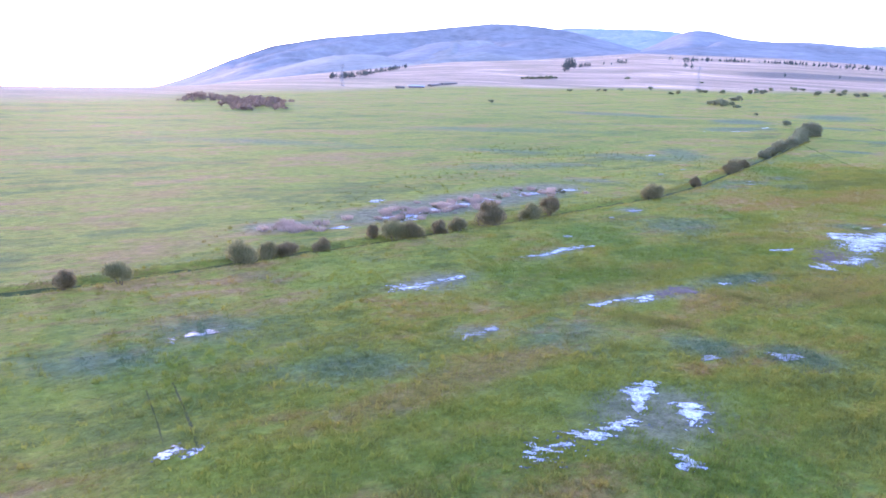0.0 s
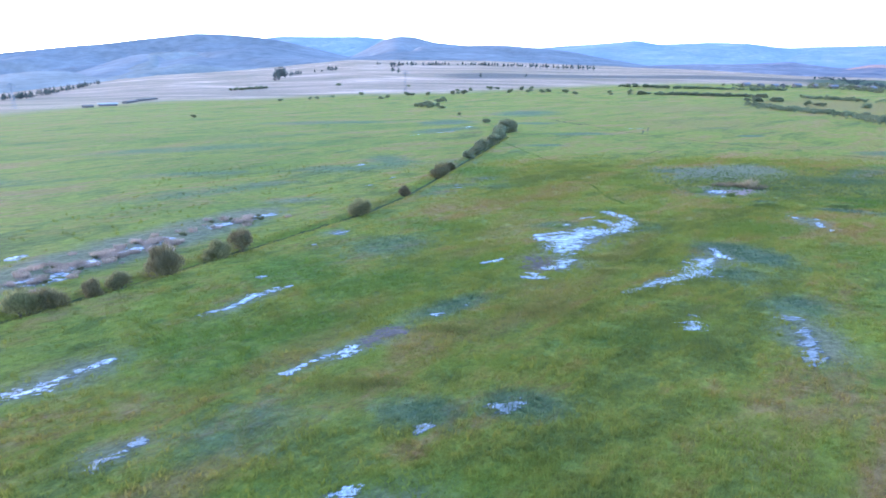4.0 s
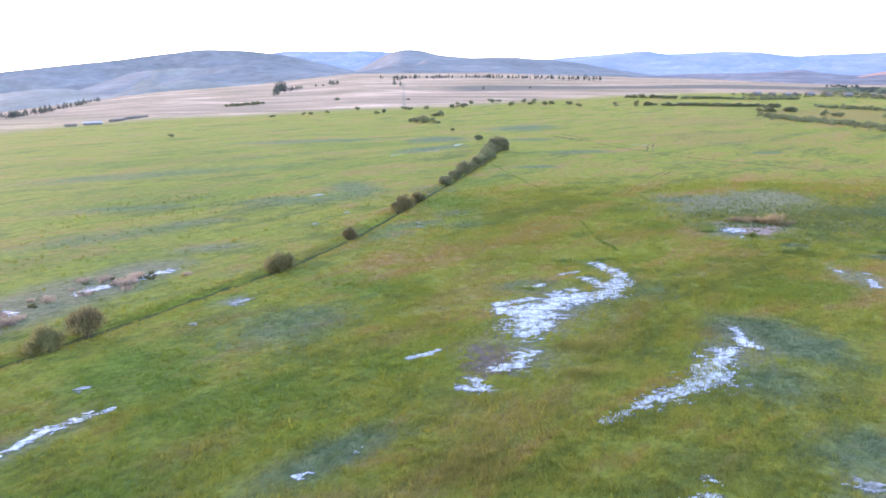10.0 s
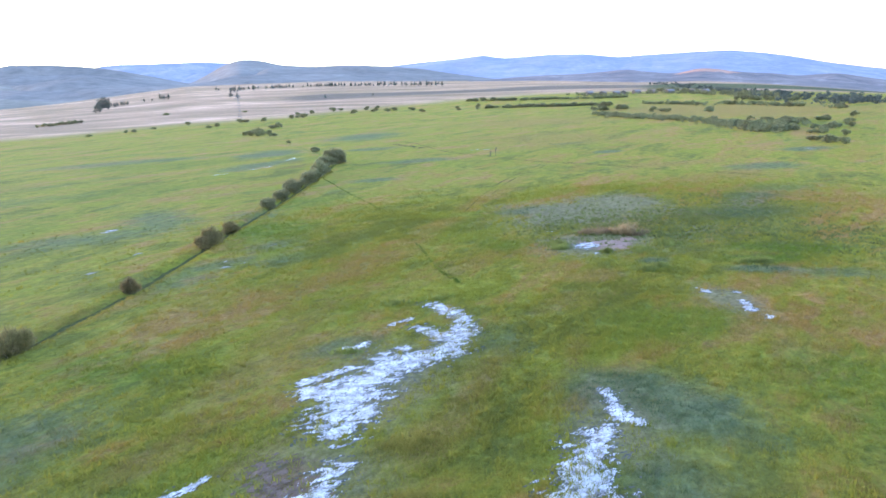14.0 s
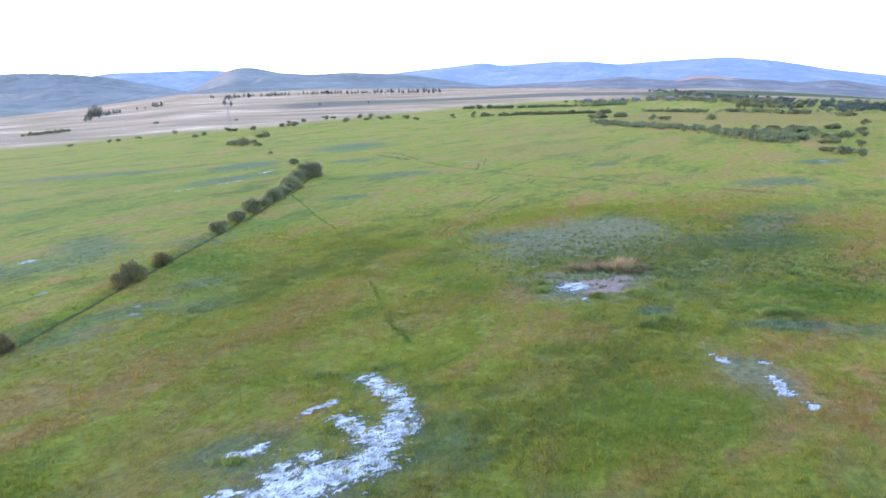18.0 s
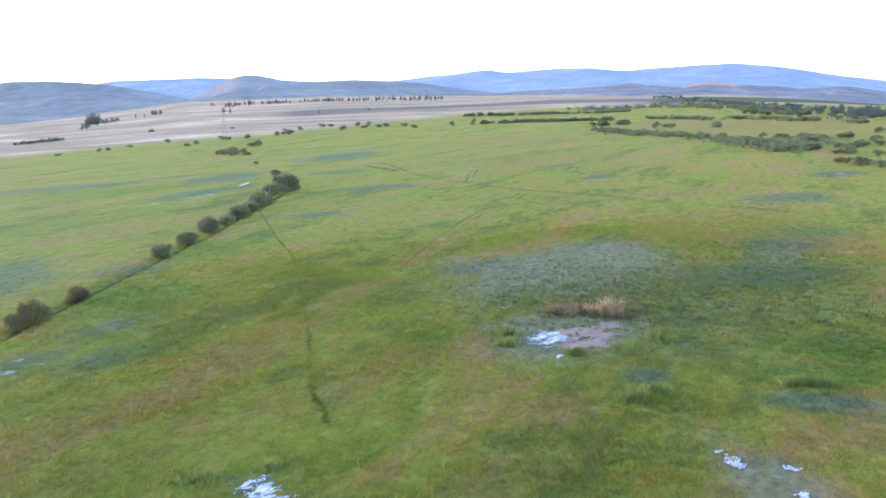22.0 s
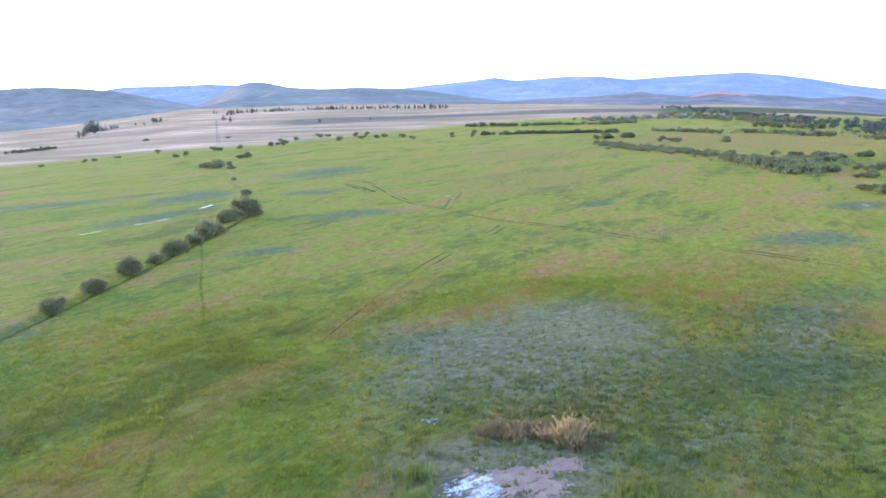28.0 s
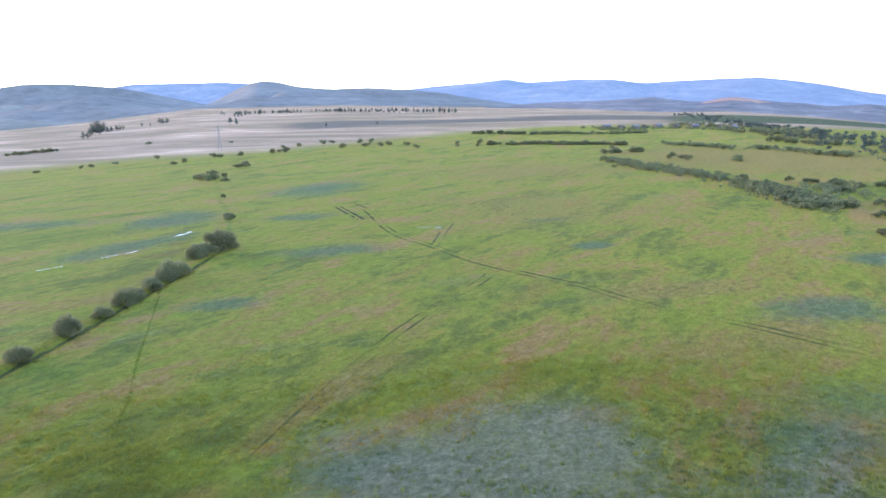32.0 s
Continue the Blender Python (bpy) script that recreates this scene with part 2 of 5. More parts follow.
    shade = calc(nt, "MULTIPLY_ADD", grain, 0.8, calc(nt, "MULTIPLY_ADD", heave, 1.35, calc(nt, "MULTIPLY_ADD", tuft, 1.0, -0.57)))
    n = nt.nodes.new("ShaderNodeCombineColor")
    for i in range(3):
        nt.links.new(shade, n.inputs[i])
    col = mix(nt, 1.0, col, n.outputs[0], "MULTIPLY")
    nt.links.new(col, bsdf.inputs["Base Color"])
    bsdf.inputs["Roughness"].default_value = 0.9
    bsdf.inputs["Specular IOR Level"].default_value = 0.06
    bsdf.inputs["Sheen Weight"].default_value, bsdf.inputs["Sheen Roughness"].default_value = 0.15, 0.45
    bsdf.inputs["Diffuse Roughness"].default_value = 1.0
    nt.links.new(mix(nt, 0.4, col, (0.82, 0.76, 0.22)), bsdf.inputs["Sheen Tint"])
    bump(nt, bsdf, calc(nt, "ADD", calc(nt, "ADD", calc(nt, "ADD", grain, tuft), calc(nt, "MULTIPLY", heave, 1.6)), calc(nt, "MULTIPLY", fine, 1.2)), 0.7, 0.18)
    return m


def grass_material(name, tint, follow=True, bright=1.0):
    m, nt, bsdf = material(name)
    pos = place_of(nt)
    isl = nt.nodes.new("ShaderNodeNewGeometry").outputs["Random Per Island"]
    if follow:
        col = meadow_colour(nt, pos)[0]
        col = mix(nt, 0.4, col, tint)
        col = mix(nt, calc(nt, "MULTIPLY", attribute(nt, "rust"), 0.7), col, (0.3, 0.215, 0.052))
        col = mix(nt, attribute(nt, "lush"), col, (0.135, 0.182, 0.022))
        col = mix(nt, attribute(nt, "damp"), col, (0.1, 0.135, 0.062))
    else:
        col = ramp(nt, noise_of(nt, pos, 0.3, 3), ((0.3, tuple(0.7 * c for c in tint)), (0.7, tuple(1.3 * c for c in tint))))
    n = nt.nodes.new("ShaderNodeHueSaturation")
    nt.links.new(calc(nt, "MULTIPLY_ADD", isl, 0.3, bright), n.inputs["Value"])
    nt.links.new(col, n.inputs["Color"])
    nt.links.new(n.outputs[0], bsdf.inputs["Base Color"])
    bsdf.inputs["Roughness"].default_value = 0.75
    bsdf.inputs["Specular IOR Level"].default_value = 0.15
    return let_light(m, nt, bsdf, n.outputs[0], 0.35)


def let_light(m, nt, bsdf, col, share):
    t, x = nt.nodes.new("ShaderNodeBsdfTranslucent"), nt.nodes.new("ShaderNodeMixShader")
    nt.links.new(col, t.inputs[0])
    x.inputs[0].default_value = share
    nt.links.new(bsdf.outputs[0], x.inputs[1])
    nt.links.new(t.outputs[0], x.inputs[2])
    nt.links.new(x.outputs[0], nt.nodes["Material Output"].inputs[0])
    return m


def leaf_material(name, dark, light):
    m, nt, bsdf = material(name)
    isl = nt.nodes.new("ShaderNodeNewGeometry").outputs["Random Per Island"]
    ob = nt.nodes.new("ShaderNodeObjectInfo").outputs["Random"]
    col = ramp(nt, isl, ((0.0, dark), (0.6, tuple((a + b) / 2 for a, b in zip(dark, light))), (1.0, light)))
    n = nt.nodes.new("ShaderNodeHueSaturation")
    nt.links.new(calc(nt, "MULTIPLY_ADD", ob, 0.3, 0.85), n.inputs["Value"])
    nt.links.new(calc(nt, "MULTIPLY_ADD", ob, 0.04, 0.48), n.inputs["Hue"])
    nt.links.new(col, n.inputs["Color"])
    nt.links.new(n.outputs[0], bsdf.inputs["Base Color"])
    bsdf.inputs["Roughness"].default_value = 0.7
    bsdf.inputs["Specular IOR Level"].default_value = 0.25
    return let_light(m, nt, bsdf, n.outputs[0], 0.4)


def plain_material(name, stops, scale, rough=0.85, height=0.0, metal=0.0, gloss=0.3):
    m, nt, bsdf = material(name)
    pos = place_of(nt)
    f = calc(nt, "MULTIPLY_ADD", noise_of(nt, pos, scale * 7, 3, 0.7), 0.45, calc(nt, "MULTIPLY", noise_of(nt, pos, scale, 5, 0.6), 0.55))
    nt.links.new(ramp(nt, f, stops), bsdf.inputs["Base Color"])
    bsdf.inputs["Roughness"].default_value, bsdf.inputs["Metallic"].default_value = rough, metal
    bsdf.inputs["Specular IOR Level"].default_value = gloss
    if height:
        bump(nt, bsdf, f, 0.8, height)
    return m


GROUND = ground_material()
GRASS = grass_material("meadow_grass", (0.19, 0.182, 0.032), True, 1.12)
SEDGE = grass_material("ditch_sedge", (0.25, 0.225, 0.046), False)
LOW_RUSH = grass_material("low_marsh_rush", (0.165, 0.188, 0.056), False)
DRY_GRASS = grass_material("yellowish_dry_grass", (0.27, 0.235, 0.05), False)
PINK_REED = grass_material("pinkish_dry_reed", (0.43, 0.325, 0.235), False)
DARK_SEDGE = grass_material("dark_tussock", (0.15, 0.14, 0.06), False)
TRAIL_SEDGE = grass_material("trail_sedge", (0.13, 0.175, 0.028), False)
RUSH = grass_material("marsh_rush", (0.21, 0.235, 0.06), False)
STRAW = grass_material("dry_reed", (0.42, 0.315, 0.165), False)
BROWN_REED = grass_material("brown_reed", (0.27, 0.2, 0.11), False)
WILLOW = leaf_material("willow_leaves", (0.145, 0.15, 0.072), (0.41, 0.4, 0.2))
BROWN_WILLOW = leaf_material("brownish_willow_leaves", (0.145, 0.125, 0.05), (0.38, 0.315, 0.14))
BROWN_SCRUB = leaf_material("brown_scrub_leaves", (0.2, 0.145, 0.09), (0.42, 0.31, 0.19))
SCRUB = leaf_material("scrub_leaves", (0.14, 0.148, 0.07), (0.35, 0.35, 0.165))
PINE = leaf_material("pine_needles", (0.07, 0.085, 0.075), (0.16, 0.18, 0.14))
BARK = plain_material("bark", ((0.3, (0.07, 0.055, 0.04)), (0.7, (0.16, 0.125, 0.09))), 6.0)
SALT = plain_material("salt_crust", ((0.4, (0.24, 0.215, 0.18)), (0.455, (0.42, 0.39, 0.37)), (0.51, (0.66, 0.63, 0.61)), (0.58, (0.86, 0.83, 0.81))), 1.1, 0.55, 0.05)
MARGIN = plain_material("damp_margin_earth", ((0.32, (0.075, 0.08, 0.045)), (0.5, (0.13, 0.125, 0.085)), (0.62, (0.22, 0.205, 0.16)), (0.72, (0.36, 0.34, 0.3))), 1.3, 0.7, 0.05)
EARTH = plain_material("brown_bare_earth", ((0.32, (0.1, 0.072, 0.042)), (0.5, (0.175, 0.115, 0.075)), (0.68, (0.29, 0.195, 0.145))), 1.3, 0.8, 0.05)
FAINT = plain_material("thin_salt_bloom", ((0.32, (0.14, 0.13, 0.085)), (0.46, (0.26, 0.24, 0.19)), (0.56, (0.45, 0.415, 0.36)), (0.68, (0.7, 0.655, 0.6))), 0.9, 0.6, 0.05)
PINK = plain_material("pinkish_dry_mud", ((0.3, (0.27, 0.165, 0.11)), (0.7, (0.5, 0.32, 0.24))), 1.0, 0.8, 0.05)
TRACK = plain_material("track_mud", ((0.3, (0.045, 0.048, 0.022)), (0.7, (0.095, 0.085, 0.045))), 1.5, 0.85, 0.05, gloss=0.03)
DUSTY = plain_material("dusty_rut", ((0.3, (0.09, 0.085, 0.03)), (0.7, (0.19, 0.16, 0.075))), 1.2, 0.9, 0.04, gloss=0.03)
OLD_RUT = plain_material("overgrown_rut", ((0.3, (0.08, 0.085, 0.025)), (0.7, (0.15, 0.13, 0.04))), 1.2, 0.9, 0.04, gloss=0.03)
# dark olive covers wet sedge and the painted shade of the groove alike
DITCH_BED = plain_material("wet_shaded_ditch_bed", ((0.3, (0.06, 0.068, 0.02)), (0.5, (0.105, 0.108, 0.032)), (0.7, (0.16, 0.152, 0.044))), 1.4, 0.9, 0.06, gloss=0.05)
STEEL = plain_material("galvanised_steel", ((0.3, (0.22, 0.22, 0.22)), (0.7, (0.34, 0.34, 0.34))), 3.0, 0.6, 0.0, 0.2)
HILL = plain_material("hill_grass", ((0.34, (0.2, 0.182, 0.155)), (0.46, (0.295, 0.264, 0.225)), (0.56, (0.36, 0.318, 0.27)), (0.68, (0.46, 0.4, 0.335))), 0.004, 0.95, 1.0, gloss=0.05)
# lighter copy of HILL; the step imitates haze between near and far slopes
SPUR = plain_material("spur_grass_haze_step", ((0.34, (0.24, 0.218, 0.165)), (0.46, (0.32, 0.288, 0.222)), (0.56, (0.385, 0.342, 0.268)), (0.68, (0.48, 0.415, 0.33))), 0.006, 0.95, 1.0, gloss=0.05)
# warm stops hold both dry soil and a tint of evening sun
RED_HILL = plain_material("reddish_sun_tinted_slope", ((0.36, (0.19, 0.17, 0.16)), (0.46, (0.27, 0.225, 0.205)), (0.54, (0.34, 0.275, 0.245)), (0.64, (0.5, 0.395, 0.345))), 0.0035, 0.95, 2.0, gloss=0.05)
# the orange stops paint low sunlight onto the foothill
SUNLIT_HILL = plain_material("slope_with_painted_sun", ((0.36, (0.26, 0.21, 0.2)), (0.44, (0.42, 0.27, 0.21)), (0.5, (0.64, 0.34, 0.22)), (0.62, (0.68, 0.42, 0.31))), 0.006, 0.95, 2.0, gloss=0.05)
# distance haze and pinkish sunlit patches are mixed into these slope colours
HAZY_FOREST = plain_material("forest_slope_with_haze", ((0.34, (0.33, 0.345, 0.39)), (0.48, (0.405, 0.41, 0.445)), (0.58, (0.5, 0.48, 0.5)), (0.68, (0.7, 0.6, 0.59))), 0.005, 0.95, 3.0, gloss=0.05)
WATER, wnt, wb = material("still_water")
wb.inputs["Base Color"].default_value = (0.05, 0.055, 0.05, 1)
wb.inputs["Roughness"].default_value = 0.06
bump(wnt, wb, noise_of(wnt, place_of(wnt), 1.5, 3), 0.15, 0.03)

# ---------------------------------------------------------------- ground
# wet, bare and lush places: x, y, half length, half width, turn in degrees, strength
MUD = ((52, 119, 18, 20, 0, 1.05), (44, 97, 11, 9, 0, 1.0), (62, 126, 10, 12, 0, 0.9), (56, 98, 22, 18, 0, 0.5), (60, 100, 10, 7, 30, 0.6), (80, 116, 6, 11, -45, 0.72), (44.5, 67, 3.4, 8, 0, 0.85), (8, 58, 13, 7, 55, 0.75), (1, 44, 5, 6, 30, 0.7), (21, 44, 4, 7, -20, 0.72), (19, 17, 3.5, 8, -10, 0.85), (-54.5, 55, 27, 7.5, 65, 1.3), (-49.5, 57, 24, 5, 64, 1.05), (-44, 77, 8, 6, 40, 0.95), (-28, 62, 4, 2, 55, 0.8), (-69, 26, 8, 4, 50, 0.85),
       (-41.5, 11, 6, 3.5, 55, 0.85), (-32.5, 29, 7, 1.8, 62, 0.7), (-20.5, 16, 8, 2, 50, 0.85), (-18, -10, 7, 5, 65, 0.8), (-33, -1, 3.5, 2.2, 40, 0.75), (-39, 91, 7, 4, 20, 0.7), (-49, 113, 9, 3, 20, 0.55))
DAMP = ((45, 126, 8, 5, 0, 1.0), (25.5, 46.5, 5, 8, 20, 0.9), (21, 36.5, 5, 6, 0, 0.75), (22, 26, 5, 5, 0, 0.85), (18.5, 65, 4, 10, 10, 0.5), (5, 66, 5, 3, 30, 0.7), (-18.7, 53, 8, 6, 50, 0.7), (-11, 27.5, 7, 2.5, 45, 0.8), (-54, -10, 6, 4, 40, 0.85), (-39, -12, 7, 3.5, 40, 0.65), (-14.5, 4, 4, 3, 0, 0.75), (-7.5, 5, 4, 3, 0, 0.75), (-57, -19, 7, 4, 30, 0.8), (-26, 2, 6, 4, 40, 0.6),
        (-2, 117, 8, 5, 35, 0.62), (-1, 105, 6, 5, 30, 0.55), (-14, 99, 7, 5, 20, 0.55), (45, 84, 2.6, 2.2, 0, 0.85), (54, 75.6, 4.5, 2.2, -30, 1.0), (60, 71, 9, 3, -30, 0.6), (74, 108, 12, 10, 0, 0.75), (85, 122, 9, 7, 0, 0.75), (-25, 152, 9, 18, 15, 0.75), (-5.7, 148, 7, 9, 0, 0.6), (-36, 138, 16, 8, 35, 0.75), (-9, 106, 8, 4, 40, 0.65), (-62, 318, 40, 14, 10, 0.7), (-69, 129, 16, 6, 20, 0.6),
        (42, 237, 14, 8, 0, 0.85), (22.7, 192, 8, 5, 0, 0.8), (-9, 262, 26, 9, 55, 0.85), (-6, 311, 15, 22, 0, 1.0), (41, 392, 20, 34, -20, 0.9), (101, 220, 5, 5, 0, 1.15), (148, 187, 10, 6, 0, 1.0), (114, 160, 12, 7, 0, 0.85), (34, 300, 12, 9, 0, 0.75), (-90, 190, 40, 12, 30, 0.6), (-130, 110, 40, 9, 20, 0.6), (-60, 100, 22, 7, 40, 0.6), (95, 128, 14, 9, 0, 0.55), (104, 262, 9, 5, 0, 0.45))
LUSH = ((-70, 150, 45, 22, 40, 0.5), (-45, 205, 40, 18, 30, 0.5), (-110, 230, 60, 24, 20, 0.5), (-40, 290, 45, 20, 10, 0.5), (-62, 84, 26, 10, 50, 0.5), (-19, 36, 13, 7, 40, 0.6), (2, 18, 10, 6, 30, 0.4), (44, 40, 14, 12, 0, 0.6), (8, 88, 12, 12, 0, 0.3), (14, 77, 12, 7, 0, 0.35), (23, 112, 8, 14, 0, 0.4), (30, 100, 5, 8, 0, 0.55), (-26, 22, 12, 6, 45, 0.6), (-52, -18, 12, 8, 0, 0.5), (32, 24, 9, 12, 0, 0.55), (22, 8, 14, 8, 0, 0.5), (-3, 92, 9, 16, 25, 0.35), (4, 80, 9, 9, 30, 0.4), (11, 103, 6, 16, 40, 0.35), (-4, 130, 12, 14, 0, 0.7), (40, 47, 8, 10, 0, 0.6), (-30, 40, 8, 12, -30, 0.65), (-52, 88, 16, 14, 0, 0.5), (28, 117, 6, 14, -20, 0.4), (-14, 66, 7, 9, 20, 0.55), (-34, 18, 10, 12, 30, 0.6), (57, 80, 7, 3, -20, 0.8), (63, 84, 9, 4, -25, 0.8), (-10, 42, 5, 7, 40, 0.5), (-14, -14, 12, 12, 20, 0.65), (-26, -22, 14, 6, 40, 0.55), (72, 62, 14, 10, 0, 0.5), (36, 62, 10, 8, 0, 0.5), (36, 128, 6, 6, 0, 0.5), (4, 160, 10, 14, 0, 0.5))
SOIL = ((-0.6, 42.5, 2.6, 6, -20, 0.62), (-17.4, 19.4, 2.6, 0.9, 50, 0.75), (12, 35, 5, 0.9, 35, 0.55))
RUSTY = ((14, 98, 12, 2.6, 52, 0.75), (24, 92, 9, 2.4, 48, 0.7), (2, 76, 10, 2.4, 55, 0.7), (28, 72, 8, 3, 40, 0.65), (35.5, 80, 5, 3, 30, 1.0), (262, 500, 26, 60, -10, 0.75), (0, 33, 10, 5, 50, 0.6), (-3, 62, 12, 4, 52, 0.62), (10, 47, 8, 3, 50, 0.6), (-12, 84, 14, 4, 58, 0.6), (6, 92, 16, 4, 58, 0.55), (-5, 24, 11, 2.6, 48, 0.85), (5, 37, 7, 2.2, 50, 0.75), (-12, 20, 5, 2, 45, 0.8), (-29, -7, 10, 2.4, 55, 0.85), (-34, -16, 7, 2.2, 50, 0.8), (-47, -15.5, 6, 2, 45, 0.75), (-25, 16, 12, 2.6, 62, 0.65), (-22, 27, 7, 2.4, 45, 0.75), (38, 142, 17, 3.2, 54, 1.0), (26, 122, 12, 3, 52, 0.8), (66, 132, 5, 3, 0, 0.8), (15, 55, 10, 2, 55, 0.6), (24, 58, 8, 2, 60, 0.6), (33, 86, 5, 3, 20, 0.6), (-20, 88, 12, 3, 60, 0.7), (-6, 110, 10, 3, 60, 0.6), (6, 128, 12, 3, 58, 0.6), (95, 150, 24, 9, 10, 0.6), (105, 112, 20, 9, 20, 0.5), (110, 290, 40, 60, 0, 0.56), (98, 178, 18, 7, -10, 0.7), (275, 430, 60, 140, 0, 1.0), (150, 430, 60, 70, 0, 0.66), (84, 320, 20, 14, 0, 0.62), (54, 168, 12, 3, 57, 0.6), (-8, 50, 9, 2.5, 50, 0.6))


def ovals(x, y, rows, rag, seed):
    out = np.zeros(np.shape(x))
    wob = grid_noise(x, y, 9, seed)
    for cx, cy, a, b, turn, s in rows:
        c, d = math.cos(radians(turn)), math.sin(radians(turn))
        u, v = (x - cx) * c + (y - cy) * d, -(x - cx) * d + (y - cy) * c
        out = np.maximum(out, s * np.clip(1.35 - np.hypot(u / a, v / b) + rag * wob, 0, 1))
    return out


def spread(lo, hi, step, end, grow=1.13):
    core = np.arange(lo, hi + 0.01, step)
    out, s, left, right = [], step, [], []
    p, q = lo, hi
    while p > -end or q < end:
        s *= grow
        p, q = p - s, q + s
        left.append(p), right.append(q)
    return np.array([v for v in left[::-1] if v > -end - 900] + list(core) + [v for v in right if v < end + 900])


def build_ground():
    xs, ys = spread(-120, 180, 0.9, 4600), spread(-65, 290, 0.9, 4600)
    X, Y = np.meshgrid(xs, ys)
    Z = lie(X, Y)
    n, k = len(xs), len(ys)
    idx = np.arange(n * k).reshape(k, n)
    faces = np.stack([idx[:-1, :-1], idx[:-1, 1:], idx[1:, 1:], idx[1:, :-1]], -1).reshape(-1, 4)
    me = mesh_of("ground", np.stack([X, Y, Z], -1).reshape(-1, 3), faces, [GROUND], True)
    az, r = bearing(X, Y)
    edge = np.interp(az, (-60, -34, -25, -18, -12, -5, 0, 8, 15, 23, 34, 40, 50, 60), (900, 900, 960, 900, 800, 700, 645, 630, 600, 600, 450, 415, 320, 300)) * (1 + 0.03 * grid_noise(X, Y, 120, 8))
    steppe = smooth((r - edge + 40) / 190) * (1 - 0.3 * smooth((az - 20) / 10) * smooth((1050 - r) / 350))
    band = np.abs(r - np.interp(az, (-30, -12, -2, 3), (1300, 1120, 1060, 1060)))
    layers = {
        "mud": ovals(X, Y, MUD, 0.35, 11), "damp": ovals(X, Y, DAMP, 0.35, 14), "rust": ovals(X, Y, RUSTY, 0.45, 15), "lush": np.maximum(ovals(X, Y, LUSH, 0.4, 12), 0.85 * np.exp(-((near_line(X, Y, DITCH) / 0.7) ** 2)) * (r < 480)),
        "soil": ovals(X, Y, SOIL, 0.3, 13), "steppe": steppe,
        "plough": 0.9 * smooth(1.5 - band / 80) * smooth((5 - az) / 9) * (r > 700), "wood": 0.9 * smooth((r - 980) / 160) * smooth((-az - 24) / 6) * smooth((1500 - r) / 200),
    }
    for name, v in layers.items():
        me.attributes.new(name, "FLOAT", "POINT").data.foreach_set("value", v.astype(np.float32).ravel())
    tagged(new("ground", me), "green summer meadow with rusty dry drifts and grey wet hollows", "meadow", kind="structure")


build_ground()


# ---------------------------------------------------------------- hills
def hills(name, label, skyline, reach, foot_r, mat, seed, rough=0.22, gully=170):
    """A range of hills from its skyline: degrees to the left and elevation; the crest at the distance reach."""
    wide = abs(skyline[-1][0] - skyline[0][0])
    az = np.linspace(skyline[0][0], skyline[-1][0], int(60 + 9 * wide))
    el = np.interp(az, [p[0] for p in skyline], [p[1] for p in skyline])
    k = max(1, int(len(az) / wide * 0.5))
    el = np.convolve(np.pad(el, k, mode="edge"), np.ones(2 * k + 1) / (2 * k + 1), "valid")
    u = np.linspace(0, 1.25, 80)
    A, U = np.meshgrid(az, u)
    crest = 22 + reach * np.tan(np.radians(el))
    R = foot_r + (reach - foot_r) * U
    X, Y = EYE[0] - R * np.sin(np.radians(A)), EYE[1] + R * np.cos(np.radians(A))
    rise = np.where(U <= 1, smooth(U) * 0.55 + U * 0.45, 1 - 1.6 * (U - 1))
    side, down = np.radians(A) * reach, U * (reach - foot_r)
    bend = 0.8 * gully * grid_noise(side, down, 420, seed + 5, 2)
    cut = 1 - np.abs(grid_noise(side + bend + 0.35 * down, down * 0.28, gully, seed + 6, 2)) * 1.7
    cut = np.clip(cut, 0, 1) ** 2 + 0.5 * np.clip(1 - 1.8 * np.abs(grid_noise(side - bend, down * 0.35, gully * 0.4, seed + 7, 2)), 0, 1) ** 2
    top = crest[None, :] - lie(EYE[0] - reach * np.sin(np.radians(A)), EYE[1] + reach * np.cos(np.radians(A)))
    dip = np.clip(4 * U * (1 - U), 0, 1)
    Z = lie(X, Y) - 12 * (1 - smooth(U * 4)) + np.maximum(top, 0) * rise * (1 - rough * dip * cut) + 3 * grid_noise(X, Y, 220, seed + 1)
    n, k = len(az), len(u)
    idx = np.arange(n * k).reshape(k, n)
    faces = np.stack([idx[:-1, :-1], idx[1:, :-1], idx[1:, 1:], idx[:-1, 1:]], -1).reshape(-1, 4)
    return tagged(new(name, mesh_of(name, np.stack([X, Y, Z], -1).reshape(-1, 3), faces, [mat], True)), label, "hills", kind="structure")


# the two farthest ranges carry their haze in the base colour
hills("hill_range_far", "forested mountains behind the valley, blue haze put into their colour", ((-60, -2.5), (-46, -0.7), (-42.3, -0.1), (-40, 0.3), (-37.3, 0.95), (-35.5, 1.3), (-33, 1.65), (-29, 1.7), (-25.3, 1.68), (-22.9, 2.05), (-20.5, 2.15), (-18.7, 2.1), (-16.7, 2.08), (-15.3, 2.4), (-13.3, 2.25), (-10.5, 2.1), (-5, 1.8), (0, 1.2)), 4400, 2700, HAZY_FOREST, 41, 0.16, 520)
hills("hill_range_back", "dark forested ridge in the saddle between two hills", ((-3, 0.6), (1, 2.0), (4, 2.75), (6, 2.9), (9, 2.9), (12, 2.9), (14, 2.6), (18, 1.5)), 4000, 2900, HAZY_FOREST, 43, 0.25, 300)
